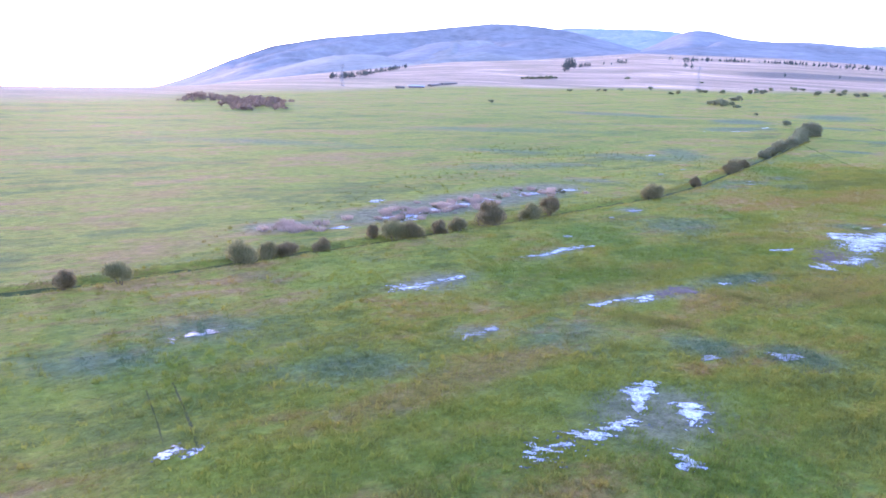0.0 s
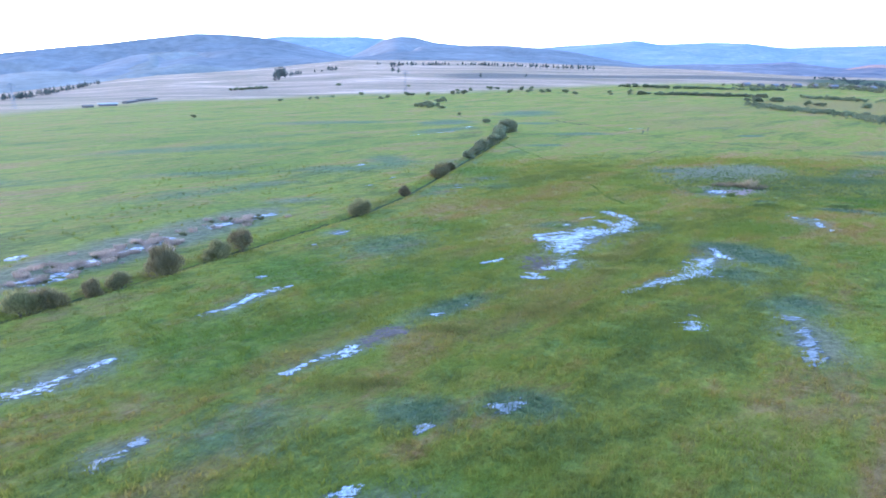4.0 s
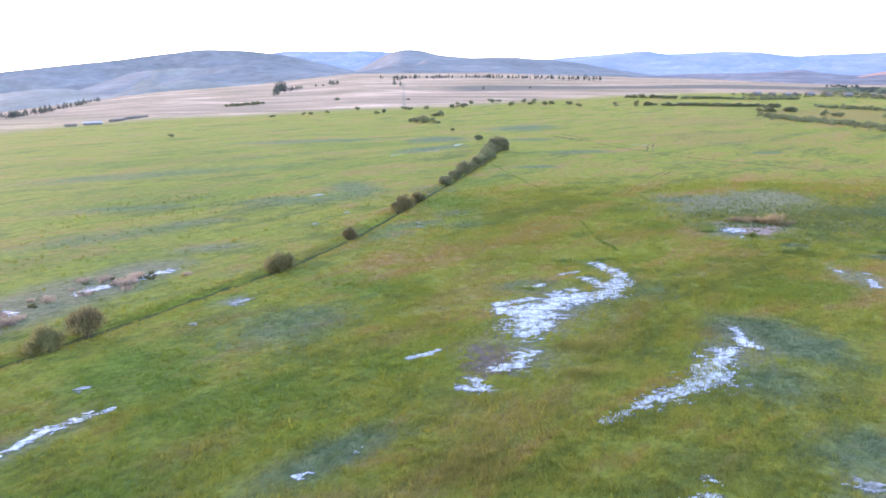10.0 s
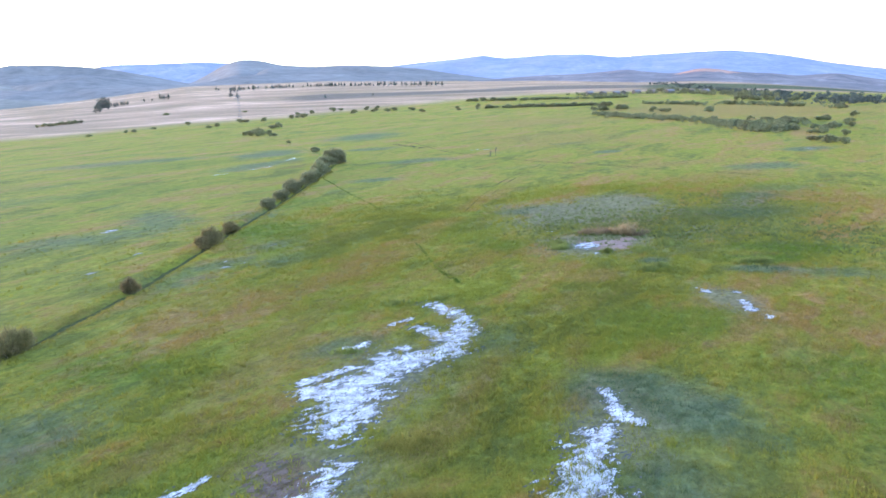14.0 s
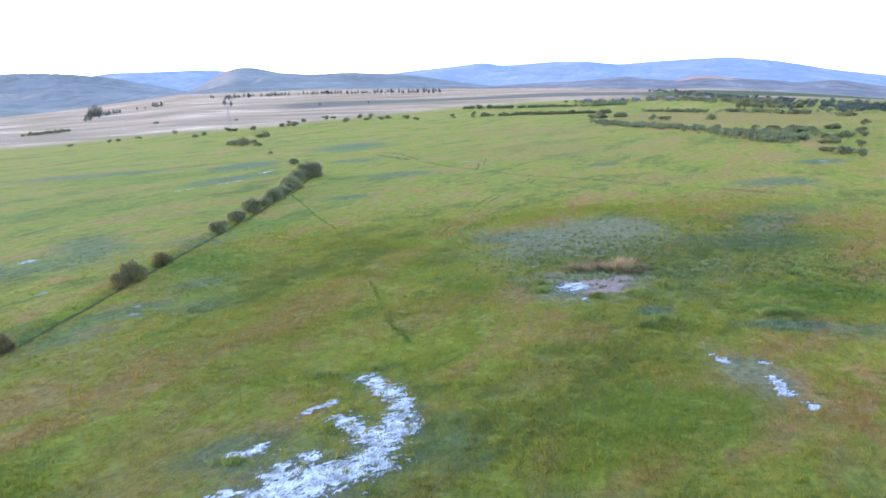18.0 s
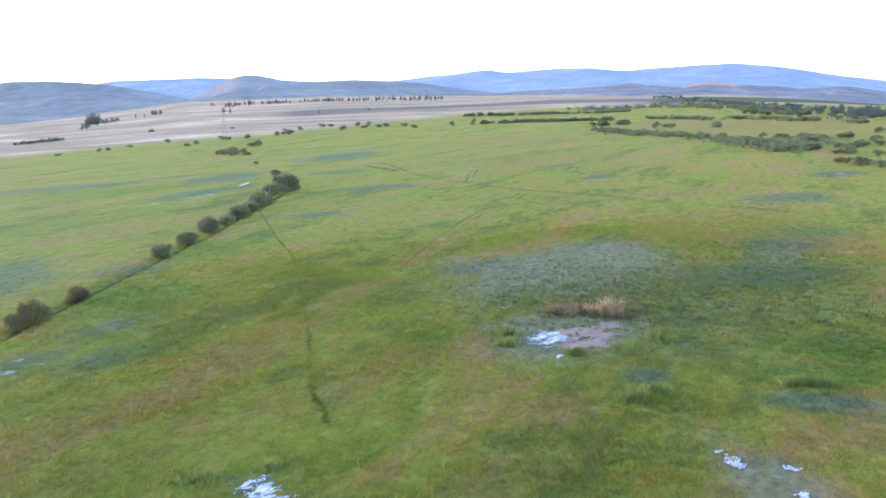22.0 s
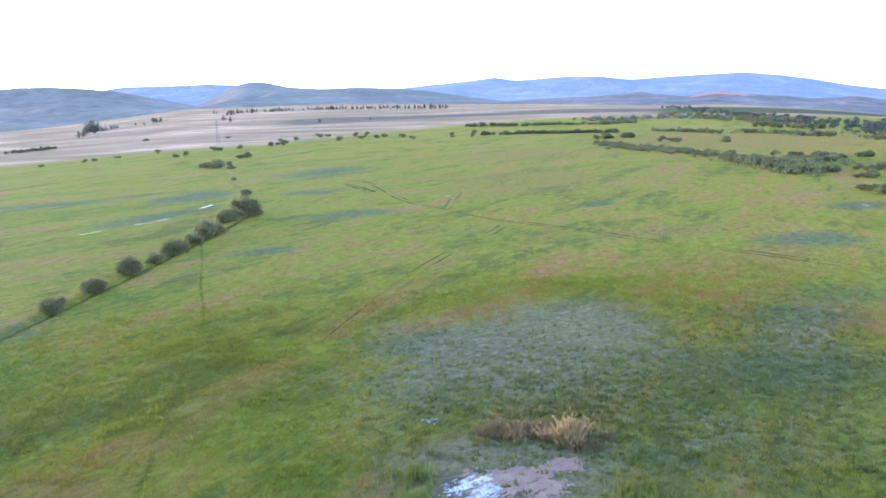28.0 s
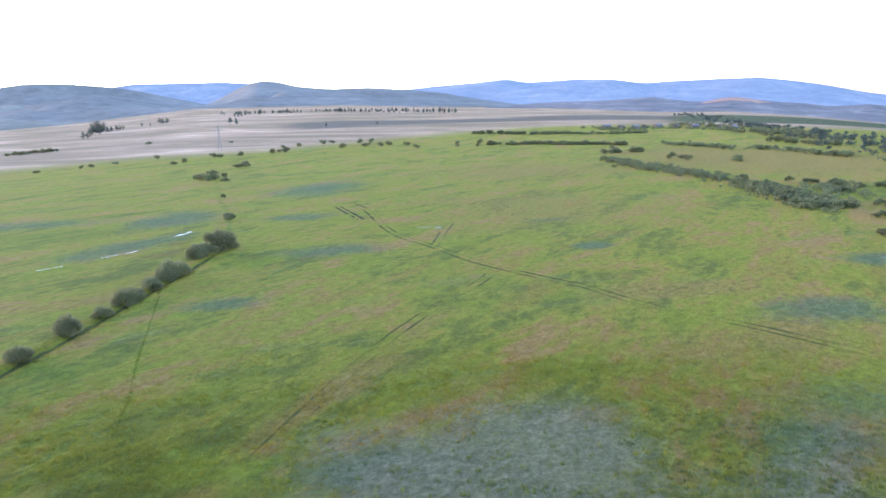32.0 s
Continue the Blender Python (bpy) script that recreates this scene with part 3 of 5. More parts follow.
hills("hill_range_left", "bare rounded grey-green steppe hill with gullies", ((4, 0.6), (5.6, 1.05), (7, 1.45), (8.6, 1.87), (10.3, 2.3), (12, 2.68), (13.6, 2.9), (15.2, 3.02), (18, 3.1), (21, 2.72), (24.6, 2.27), (28, 1.92), (31, 1.6), (34.8, 0.9), (38, -0.3), (41, -1.6), (46, -3.2)), 2600, 1650, HILL, 45, 0.52, 620)
hills("hill_range_front", "bare conical grey steppe hill with a long ridge", ((-22, -0.2), (-18, 0.35), (-16, 0.55), (-13.4, 1.05), (-10.7, 1.62), (-7.8, 1.98), (-5, 2.2), (-2.2, 2.22), (0.2, 2.45), (1.8, 2.85), (3.1, 2.92), (4.2, 2.6), (5.2, 2.1), (6.6, 1.45), (8.4, 1.1), (10, 0.6)), 2800, 1700, HILL, 51, 0.55, 560)
hills("hill_spur", "low bare spur of the steppe hills", ((11.5, 0.0), (13, 0.35), (14.4, 0.72), (15.4, 1.1), (17, 1.55), (18.6, 1.8), (21, 1.7), (23.4, 1.1), (25.5, 0.4)), 2250, 1600, SPUR, 53, 0.4, 380)
hills("hill_spur", "low bare spur of the steppe hills", ((22.5, -0.3), (24, -0.1), (25.6, 0.15), (27.3, 0.48), (29, 0.45), (31.1, 0.2), (34, -0.5), (40, -2.0), (46, -3.4)), 1950, 1480, SPUR, 55, 0.4, 340)
hills("hill_range_right", "low foothills, dry reddish soil and last warm sun in their colour", ((-60, -2.8), (-46, -1.6), (-42.6, -0.9), (-40, -0.35), (-37.6, -0.4), (-36, -0.1), (-34.3, 0.05), (-32.8, 0.25), (-31.4, 0.4), (-29.3, 0.2), (-27.4, 0.45), (-25.9, 0.7), (-23.1, 0.56), (-19.3, 0.6), (-16.7, 0.58), (-14, 0.4)), 2400, 1500, RED_HILL, 47, 0.4)
hills("foothill", "low foothill with the last orange sun put into its colour", ((-35.6, -0.5), (-34.2, -0.05), (-33.2, 0.22), (-32.2, 0.42), (-31, 0.5), (-29.8, 0.28), (-28.6, -0.1), (-27.4, -0.5)), 2250, 1980, SUNLIT_HILL, 49, 0.3)

# ---------------------------------------------------------------- plants
def leaf_cloud(seed, lobes, count, size, flat=0.75, slim=0.3):
    """Small leaf blades spread through a heap of lobes: rows of x, y, z, radius."""
    g = np.random.default_rng(seed)
    lobes = np.array(lobes)
    pick = lobes[g.choice(len(lobes), count, p=lobes[:, 3] ** 2 / (lobes[:, 3] ** 2).sum())]
    d = g.normal(size=(count, 3))
    d /= np.linalg.norm(d, axis=1)[:, None]
    p = pick[:, :3] + d * pick[:, 3:4] * (g.random((count, 1)) ** 0.45) * np.array((1, 1, flat))
    p[:, 2] = np.abs(p[:, 2] - 0.04) + 0.04
    a, b = g.normal(size=(count, 3)), g.normal(size=(count, 3))
    a /= np.linalg.norm(a, axis=1)[:, None]
    b = np.cross(a, b)
    b /= np.linalg.norm(b, axis=1)[:, None]
    s = size * (0.6 + 0.8 * g.random((count, 1)))
    v = np.stack([p - a * s, p + b * s * slim, p + a * s, p - b * s * slim], 1).reshape(-1, 3)
    return v, np.arange(count * 4).reshape(-1, 4)


def stick(points, radii, sides=5):
    """A tapered stem through points."""
    v, f = [], []
    for (x, y, z), r in zip(points, radii):
        for s in range(sides):
            t = 2 * math.pi * s / sides
            v.append((x + r * math.cos(t), y + r * math.sin(t), z))
    for k in range(len(points) - 1):
        for s in range(sides):
            f.append((k * sides + s, k * sides + (s + 1) % sides, (k + 1) * sides + (s + 1) % sides, (k + 1) * sides + s))
    return v, f


def twig_cloud(seed, lobes, count, length, slim):
    """Thin twigs that rise and fan out of the crown's lobes."""
    g = np.random.default_rng(seed + 9)
    lobes = np.array(lobes)
    pick = lobes[g.integers(0, len(lobes), count)]
    d = g.normal(size=(count, 3)) + np.array((0, 0, 0.7))
    d /= np.linalg.norm(d, axis=1)[:, None]
    c = pick[:, :3] + d * pick[:, 3:] * (0.45 + 0.6 * g.random((count, 1)))
    d = d * 0.6 + np.array((0, 0, 0.7)) + g.normal(0, 0.2, (count, 3))
    d /= np.linalg.norm(d, axis=1)[:, None]
    w = np.cross(d, g.normal(size=(count, 3)))
    w *= slim / np.linalg.norm(w, axis=1)[:, None]
    l = length * (0.4 + g.random((count, 1)))
    v = np.stack([c - d * l - w, c - d * l + w, c + d * l], 1).reshape(-1, 3)
    v[:, 2] = np.maximum(v[:, 2], 0.03)
    return v, np.arange(count * 3).reshape(-1, 3)


def make_bush(name, label, category, seed, width, height, count, size, mat, stems=4, group="", twigs=0):
    g = random.Random(seed)
    root = tagged(new(name), label, category, group)
    lobes = []
    for i in range(g.randint(6, 9)):
        t, q = g.uniform(0, 6.28), g.uniform(0.1, 0.75) ** 0.7
        r = width * g.uniform(0.16, 0.28)
        lobes.append((0.5 * width * q * 0.85 * math.cos(t), 0.5 * width * q * 0.85 * math.sin(t), g.uniform(0.15, 0.6) * height, r))
    lobes.append((0, 0, height * 0.55, width * 0.28))
    part("crown", mesh_of("crown", *leaf_cloud(seed, lobes, count, size), [mat]), root)
    if twigs:
        part("twig_mass", mesh_of("twig_mass", *twig_cloud(seed, lobes, twigs, 0.24, 0.022), [mat]), root, "thin leafy twigs fanning out of the crown")["kind"] = "stuff"
    for i in range(stems):
        x, y, z, r = lobes[i]
        part("stem", mesh_of("stem", *stick(((x * 0.15, y * 0.15, -0.25), (x * 0.5, y * 0.5, z * 0.5), (x, y, z)), (0.07, 0.045, 0.015)), [BARK]), root)
    return root


def make_pine(seed, height):
    g = random.Random(seed)
    root = tagged(new("pine_tree"), "dark pine standing on the dry steppe slope", "tree", "trees on the steppe")
    lobes = [(g.uniform(-1, 1) * 0.1 * height * (1 - k / 7), g.uniform(-1, 1) * 0.1 * height * (1 - k / 7), height * (0.26 + 0.095 * k), height * (0.27 - 0.026 * k)) for k in range(7)]
    part("crown", mesh_of("crown", *leaf_cloud(seed, lobes, 300, height * 0.055), [PINE]), root)
    part("trunk", mesh_of("trunk", *stick(((0, 0, -0.4), (0, 0, height * 0.5), (0, 0, height * 0.9)), (height * 0.03, height * 0.02, height * 0.006)), [BARK]), root)
    return root


def stand(ob, x, y, turn, size=1.0, tall=1.0):
    c = copy_thing(ob, pose(x, y, float(lie(np.array(x), np.array(y))), 0, 0, turn))
    c.scale = (size, size, size * tall)
    return c


bush_kinds = [make_bush("willow_bush", "grey-olive rounded willow bush on the ditch bank", "bush", 100 + s, 3.4, 2.5, 4200, 0.1, WILLOW, 4, "willows along the ditch", 3200) for s in range(4)]
bush_kinds += [make_bush("willow_bush", "brownish feathery willow bush on the ditch bank", "bush", 110 + s, 3.4, 2.6, 2400, 0.09, BROWN_WILLOW, 4, "willows along the ditch", 4200) for s in range(3)]
scrub_kinds = [make_bush("shrub", "dark green shrub standing in the far meadow", "shrub", 200 + s, 4.6, 3.2, 600, 0.3, SCRUB, 2, "shrubs across the valley") for s in range(4)]
pine_kinds = [make_pine(300 + s, 9.0) for s in range(3)]

# along the ditch: x, y, width
WILLOWS = ((-72, -7.9, 2.0), (-68.9, -4.3, 2.6), (-63.6, 7.8, 3.3), (-62.2, 11.2, 2.5), (-61, 12.9, 2.3), (-58.4, 16.9, 2.1), (-55.6, 24.6, 1.9), (-53, 25.6, 3.2), (-51.6, 27.2, 3.0), (-49.1, 31.4, 2.2), (-47.7, 34.6, 2.6), (-44.1, 39.4, 3.7),
           (-40.3, 46.6, 3.0), (-38.3, 50.3, 3.4), (-25.7, 75.4, 4.0), (-19, 95.8, 2.3), (-12.8, 119.5, 2.9), (-11.4, 122, 3.6), (-9.4, 131.4, 3.1), (-3.4, 157.5, 3.4), (-1.2, 168.3, 4.0), (1.6, 180.5, 4.4), (3.8, 189.5, 3.6),
           (5.6, 197, 4.5), (8, 208.5, 4.4), (9.6, 215.8, 5.6), (13.2, 240, 6.0), (15.8, 247.5, 7.2), (12.2, 304, 4.0), (11.6, 237, 4.6), (18, 249, 5.2), (11.2, 220.6, 4.4), (6.8, 201, 4.0))
for i, (x, y, w) in enumerate(WILLOWS):
    stand(bush_kinds[i % 4 if i > 18 else 4 + i % 3], x, y, 67 * i, w / (2.95 if i > 13 else 2.75), (0.88 if i > 18 else 1.1) + 0.15 * math.sin(3.1 * i))

ISLAND = ((-20.5, 473, 8), (-17, 486, 8), (-7, 458, 6), (-13, 470, 7), (-10, 480, 6), (-8.8, 546, 8), (-4.7, 554, 8), (1.4, 376, 3.5), (-24, 480, 7), (-16, 465, 7))
FIELD_EDGE = ((-59, 603, 7), (-53, 616, 7), (-38, 652, 7), (-33, 650, 8), (-17, 657, 7), (6, 674, 8), (12, 680, 7), (17.4, 671, 8), (12, 725, 7), (26, 731, 8), (47.5, 746, 8), (55.7, 757, 8), (64, 692, 9), (82, 746, 8), (84, 702, 9), (93, 750, 7), (96, 701, 8), (104, 713, 9), (118, 688, 7), (122, 663, 8))
SINGLES = ((163, 692, 6), (183, 689, 7), (-142, 585, 6), (-120, 607, 5), (-116, 614, 5), (-105, 633, 6), (-81, 662, 6), (-147, 370, 4.5), (-125, 846, 8), (242, 455, 7), (244, 447, 7), (243, 437, 6), (259, 417, 7), (256, 413, 7), (224, 512, 7), (243, 544, 7), (157, 661, 5), (172, 649, 5), (165.6, 207.6, 4.2), (167, 205.6, 4.4), (164.6, 199, 5), (167.5, 200.7, 5), (184.4, 214.8, 4.5), (162.8, 190.5, 4.6), (233, 269, 5), (258, 295, 5), (225, 262, 4.5), (-41, 812, 6))
for i, (x, y, w) in enumerate((*ISLAND, *FIELD_EDGE, *SINGLES)):
    stand(scrub_kinds[i % 4], x, y, 41 * i, w / 4.6, 0.8 + 0.2 * math.sin(2.3 * i))


def row_of(kinds, pts, count, off, size, seed):
    g = random.Random(seed)
    for i in range(count):
        s = g.random() * (len(pts) - 1)
        k = int(s)
        (ax, ay), (bx, by) = pts[k], pts[k + 1]
        x, y = ax + (bx - ax) * (s - k) + g.gauss(0, off), ay + (by - ay) * (s - k) + g.gauss(0, off)
        stand(kinds[g.randrange(len(kinds))], x, y, g.uniform(0, 360), size * g.uniform(0.65, 1.3), g.uniform(0.75, 1.05))


def thicket(name, label, category, pts, count, off, size, seed, mat=None):
    """A far belt of shrubs or trees in one mesh."""
    g = np.random.default_rng(seed)
    s = g.random(count) * (len(pts) - 1)
    k = s.astype(int)
    a, b = np.array(pts, float)[k], np.array(pts, float)[k + 1]
    p = a + (b - a) * (s - k)[:, None] + g.normal(0, off, (count, 2))
    lobes, z = [], lie(p[:, 0], p[:, 1])
    for (x, y), h in zip(p, z):
        r = size * g.uniform(0.55, 1.2)
        for q in range(3):
            lobes.append((x + g.normal(0, r * 0.6), y + g.normal(0, r * 0.6), h + r * g.uniform(0.3, 0.9), r * g.uniform(0.5, 0.8)))
    lobes = np.array(lobes)
    n = len(lobes) * 55
    pick = lobes[g.integers(0, len(lobes), n)]
    d = g.normal(size=(n, 3))
    d /= np.linalg.norm(d, axis=1)[:, None]
    c = pick[:, :3] + d * pick[:, 3:] * g.random((n, 1)) ** 0.4 * np.array((1, 1, 0.8))
    u, w = g.normal(size=(n, 3)), g.normal(size=(n, 3))
    u /= np.linalg.norm(u, axis=1)[:, None]
    w = np.cross(u, w)
    w /= np.linalg.norm(w, axis=1)[:, None]
    e = pick[:, 3:] * (0.14 + 0.16 * g.random((n, 1)))
    v = np.stack([c - u * e, c + w * e * 0.6, c + u * e, c - w * e * 0.6], 1).reshape(-1, 3)
    return tagged(new(name, mesh_of(name, v, np.arange(n * 4).reshape(-1, 4), [mat or SCRUB])), label, category, kind="stuff")


FAR_HEDGE = ((202, 821), (220, 811), (235, 803), (255, 785), (278, 772), (299, 760), (324, 741), (345, 748), (363, 744))
NEAR_HEDGE = ((182, 660), (195, 653), (201, 643), (214, 648), (227, 636), (236, 619), (248, 614), (266, 598), (271, 588))
FLAT_HEDGE = ((297, 582), (304, 556), (308, 540), (309, 503), (324, 479), (318, 431), (316, 400), (310, 349))
BAND = ((209, 468), (204, 426), (202, 398), (203, 356), (200, 316), (192, 284), (188, 263), (182.5, 247))
row_of(scrub_kinds, FAR_HEDGE[:4], 24, 1.8, 1.4, 1)
row_of(scrub_kinds, NEAR_HEDGE, 40, 1.6, 1.3, 2)
row_of(scrub_kinds, FLAT_HEDGE, 30, 4, 1.15, 5)
row_of(scrub_kinds, ((385, 576), (377, 530), (375, 490)), 18, 4, 1.5, 6)
row_of(scrub_kinds, BAND, 66, 3.2, 0.9, 3)
for i, (pts, count, size) in enumerate(((((220, 315), (225, 307), (225, 294), (224, 287)), 15, 0.85), (((210, 287), (214, 273)), 9, 0.8), (((231, 288), (234, 282)), 4, 0.95), (((201, 251), (203, 245), (210, 246)), 9, 0.8), (((185, 233), (187, 227)), 7, 0.75), (((224, 512), (246, 520), (249, 511)), 12, 1.5))):
    row_of(scrub_kinds, pts, count, 1.8, size, 40 + i)
thicket("hedge", "long dark shrub hedge across the valley floor", "hedge", FAR_HEDGE[2:], 130, 2, 2.5, 38)
thicket("hedge", "long dark shrub hedge at the end of the meadow", "hedge", NEAR_HEDGE[2:], 80, 1.8, 2.3, 39)
thicket("hedge", "broken dark shrub hedge on the damp flat", "hedge", FLAT_HEDGE, 64, 3, 2.4, 40)
thicket("shrub_thicket", "dense grey-green shrub thicket along the meadow edge", "thicket", BAND, 400, 3.8, 1.6, 31)
thicket("shrub_thicket", "dense grey-green shrub thicket on the damp flat", "thicket", ((200, 262), (212, 282), (222, 300)), 50, 5, 1.3, 32)
thicket("tree_belt", "dark tree belt across the valley floor", "tree belt", ((456, 886), (476, 816), (442, 689), (441, 637), (420, 558)), 90, 9, 3.6, 33)
thicket("tree_belt", "dark riverside wood below the foothills", "tree belt", ((678, 1258), (600, 1030), (530, 832), (500, 735), (474, 652), (433, 530), (395, 460), (360, 403)), 260, 15, 3.0, 34, PINE)
thicket("tree_belt", "trees between the houses of a far settlement", "tree belt", ((352, 848), (362, 814), (375, 797), (410, 822), (436, 790), (448, 736)), 60, 8, 2.5, 35)

# bare hills and steppe: dark pines and scrub, by bearing and distance
def polar(az, r):
    return EYE[0] - r * math.sin(radians(az)), EYE[1] + r * math.cos(radians(az))


for x, y, h in ((-237, 1021, 14), (-234, 1027, 12), (-244, 1076, 15), (-263, 1154, 22), (-263, 1176, 24), (-255, 1164, 25), (-257, 1189, 20), (-238, 1098, 13), (-236, 1128, 12), (-237, 1151, 12), (-235, 1171, 12), (-232, 1178, 11), (-230, 1186, 10), (-196, 1270, 14), (-190, 1254, 12), (-184, 1236, 13), (-178, 1238, 14), (-214, 1233, 8), (-200, 1224, 7), (-77, 1154, 15), (-67, 1136, 13), (-88, 1334, 10), (-82, 1329, 10), (-78, 1344, 9), (-76, 1390, 10), (-52, 1390, 9), (56, 1023, 9), (125, 1056, 7), (-63, 1440, 10)):
    stand(pine_kinds[int(h) % 3], x, y, x * 7, h / 10.0, 0.8)
g = random.Random(5)
SPUR_ROW = ((-486, 786), (-492, 820), (-503, 861), (-525, 955), (-547, 1068), (-582, 1186), (-625, 1320))
row_of(pine_kinds, SPUR_ROW, 76, 7, 0.95, 11)
for i in range(40):
    stand(pine_kinds[i % 3], *polar(g.uniform(-12, -6), 1400 + g.uniform(-20, 60)), g.uniform(0, 360), g.uniform(0.6, 1.2))
for i in range(80):
    az = g.choice((-5.2, -3.4, -1.5, 0.4, 2.2, 3.8)) + g.gauss(0, 0.55)
    stand(pine_kinds[i % 3], *polar(az, 1430 + g.uniform(-15, 15)), g.uniform(0, 360), g.uniform(0.55, 1.05))
thicket("tree_clump", "dark clump of trees on the dry steppe", "tree clump", ((-255, 1150), (-263, 1170), (-258, 1190)), 16, 5, 4.4, 37, PINE)
row_of(scrub_kinds, ((-210, 838), (-229, 822), (-244, 806)), 22, 3, 1.3, 9)
thicket("shrub_thicket", "brownish shrub thicket at the edge of the far meadow", "thicket", ((-209, 206), (-224, 240), (-235, 262), (-255, 250), (-284, 282)), 130, 8, 2.0, 36, BROWN_SCRUB)
for ob in (*bush_kinds, *scrub_kinds, *pine_kinds):
    for o in (*ob.children_recursive, ob):
        bpy.data.objects.remove(o)


# ---------------------------------------------------------------- salt and dry mud
def crust(name, label, category, rows, seed, mat, bar=0.5, cell=0.15, lift=0.035, rag=0.9, speck=0.17, grainy=12):
    """A thin ragged crust on the ground: strokes of x, y, x, y, half width."""
    rows = np.array(rows, float)
    lo = np.minimum(rows[:, :2], rows[:, 2:4]).min(0) - 2.5
    hi = np.maximum(rows[:, :2], rows[:, 2:4]).max(0) + 2.5
    xs, ys = np.arange(lo[0], hi[0], cell), np.arange(lo[1], hi[1], cell)
    X, Y = np.meshgrid(xs, ys)
    f = np.full(X.shape, -9.0)
    for ax, ay, bx, by, w in rows:
        f = np.maximum(f, 1 - near_line(X, Y, ((ax, ay), (bx + 1e-3, by))) / (2 * w))
    c, d = math.cos(radians(grainy)), math.sin(radians(grainy))
    u, v = X * c + Y * d, -X * d + Y * c
    f = f + rag * (0.4 * grid_noise(X, Y, 2.6, seed, 2) + 0.45 * grid_noise(u * 0.5, v, 0.55, seed + 1, 2) + 0.75 * grid_noise(u * 0.45, v, 0.24, seed + 4, 2))
    f = f + speck * np.random.default_rng(seed).normal(size=f.shape)
    jx, jy = 0.05 * grid_noise(X, Y, 0.2, seed + 2, 1), 0.05 * grid_noise(X, Y, 0.2, seed + 3, 1)
    Z = lie(X, Y) + lift + 0.05 * np.clip(f - bar, -0.8, 0.6) * 0.6
    idx = np.arange(X.size).reshape(X.shape)
    ok = (f > bar)[:-1, :-1] & (f > bar)[1:, 1:]
    faces = np.stack([idx[:-1, :-1], idx[:-1, 1:], idx[1:, 1:], idx[1:, :-1]], -1)[ok]
    used, inv = np.unique(faces, return_inverse=True)
    v = np.stack([X + jx, Y + jy, Z], -1).reshape(-1, 3)[used]
    me = mesh_of(name, v, inv.reshape(-1, 4), [mat], True)
    return me if category is None else tagged(new(name, me), label, category)


WHITE = "white ragged salt crust on bare wet ground"


def salt(rows, seed, label=WHITE, bar=0.5, rag=0.9, mat=SALT):
    root = tagged(new("salt_patch"), label, "salt patch", "salt patches")
    part("damp_margin", crust("damp_margin", "", None, [(*q[:4], q[4] * 1.35) for q in rows], seed, MARGIN, bar - 0.02, 0.17, 0.022, rag * 0.8), root, "grey damp bare margin")["kind"] = "stuff"
    part("crust", crust("crust", "", None, rows, seed, mat, bar, 0.085, 0.035, rag), root)["kind"] = "stuff"
    return root


salt(((15.2, 76.2, 17, 71, 0.85), (17, 71, 16.2, 66, 0.9), (16.2, 66, 13.6, 62, 1.0), (12.7, 69, 13.9, 65.6, 0.9), (13.6, 62, 9.2, 60, 1.4), (9.2, 60, 4.8, 56, 1.9), (4.8, 56, 1.6, 56.6, 1.0), (4.4, 54, 3.2, 50.2, 1.7), (5.4, 51.6, 2.8, 49, 0.9), (1.4, 58.6, 5, 60.6, 0.6)), 61, "large white ragged salt crust across the meadow", 0.46, 0.78)
salt(((5.6, 65.6, 7, 66, 0.55), (10.2, 71.2, 12, 71.9, 0.5), (8, 62.4, 10, 63.6, 0.5), (3.4, 57.6, 4.4, 58.4, 0.4)), 161, "small scattered flecks of white salt crust")
salt(((3.4, 44.6, 2.2, 43.4, 0.6), (2.4, 44.2, 1.6, 41.6, 0.95), (1.4, 41.6, 0, 41, 0.6)), 62)
salt(((-2.4, 39, -2, 37.4, 0.6), (-3.5, 37.2, -1.2, 36.8, 0.55)), 63)
salt(((-7.4, 43.5, -6, 44.4, 0.4), (-6, 44.4, -4.7, 45.6, 0.3)), 64)
salt(((23, 49.4, 22.2, 45.2, 0.5), (22, 45, 22.8, 44.2, 0.5), (20.2, 43.6, 18.2, 41.4, 0.9), (18.2, 41.4, 16.2, 37.8, 1.35), (17, 43, 17.4, 42.6, 0.6), (15.6, 37.4, 12, 34.7, 0.9), (12, 34.7, 9, 32.7, 0.7), (9, 32.7, 6.7, 30.8, 0.45)), 65, "white salt crust with a brown edge, curving uphill", 0.48, 0.78)
salt(((10, 21.4, 9.8, 20, 0.6), (10.8, 23.2, 11.2, 22.8, 0.25)), 66, rag=1.2)
salt(((19.6, 19.2, 18.6, 16.6, 0.4), (18.6, 16.4, 17, 13, 0.45), (16.8, 12.4, 16.2, 11, 0.35)), 67, "greyish broken salt crust on bare ground", 0.5, 1.3, FAINT)
salt(((19.2, 22.4, 20, 21.8, 0.3),), 167, "greyish broken salt crust on bare ground", 0.5, 1.2, FAINT)
salt(((-36, 24.4, -33.6, 27, 0.22), (-33.4, 27.6, -32, 31, 0.26), (-32, 31, -30.4, 33.2, 0.42), (-30.4, 33.2, -28.8, 34.2, 0.2)), 68, "thin white salt streak in the grass", 0.5, 1.2)
salt(((-44.6, 6.4, -42.2, 8.8, 0.6), (-43, 8.8, -41.2, 11, 0.45), (-41.4, 11.6, -39.8, 13.8, 0.3)), 69, rag=1.2)
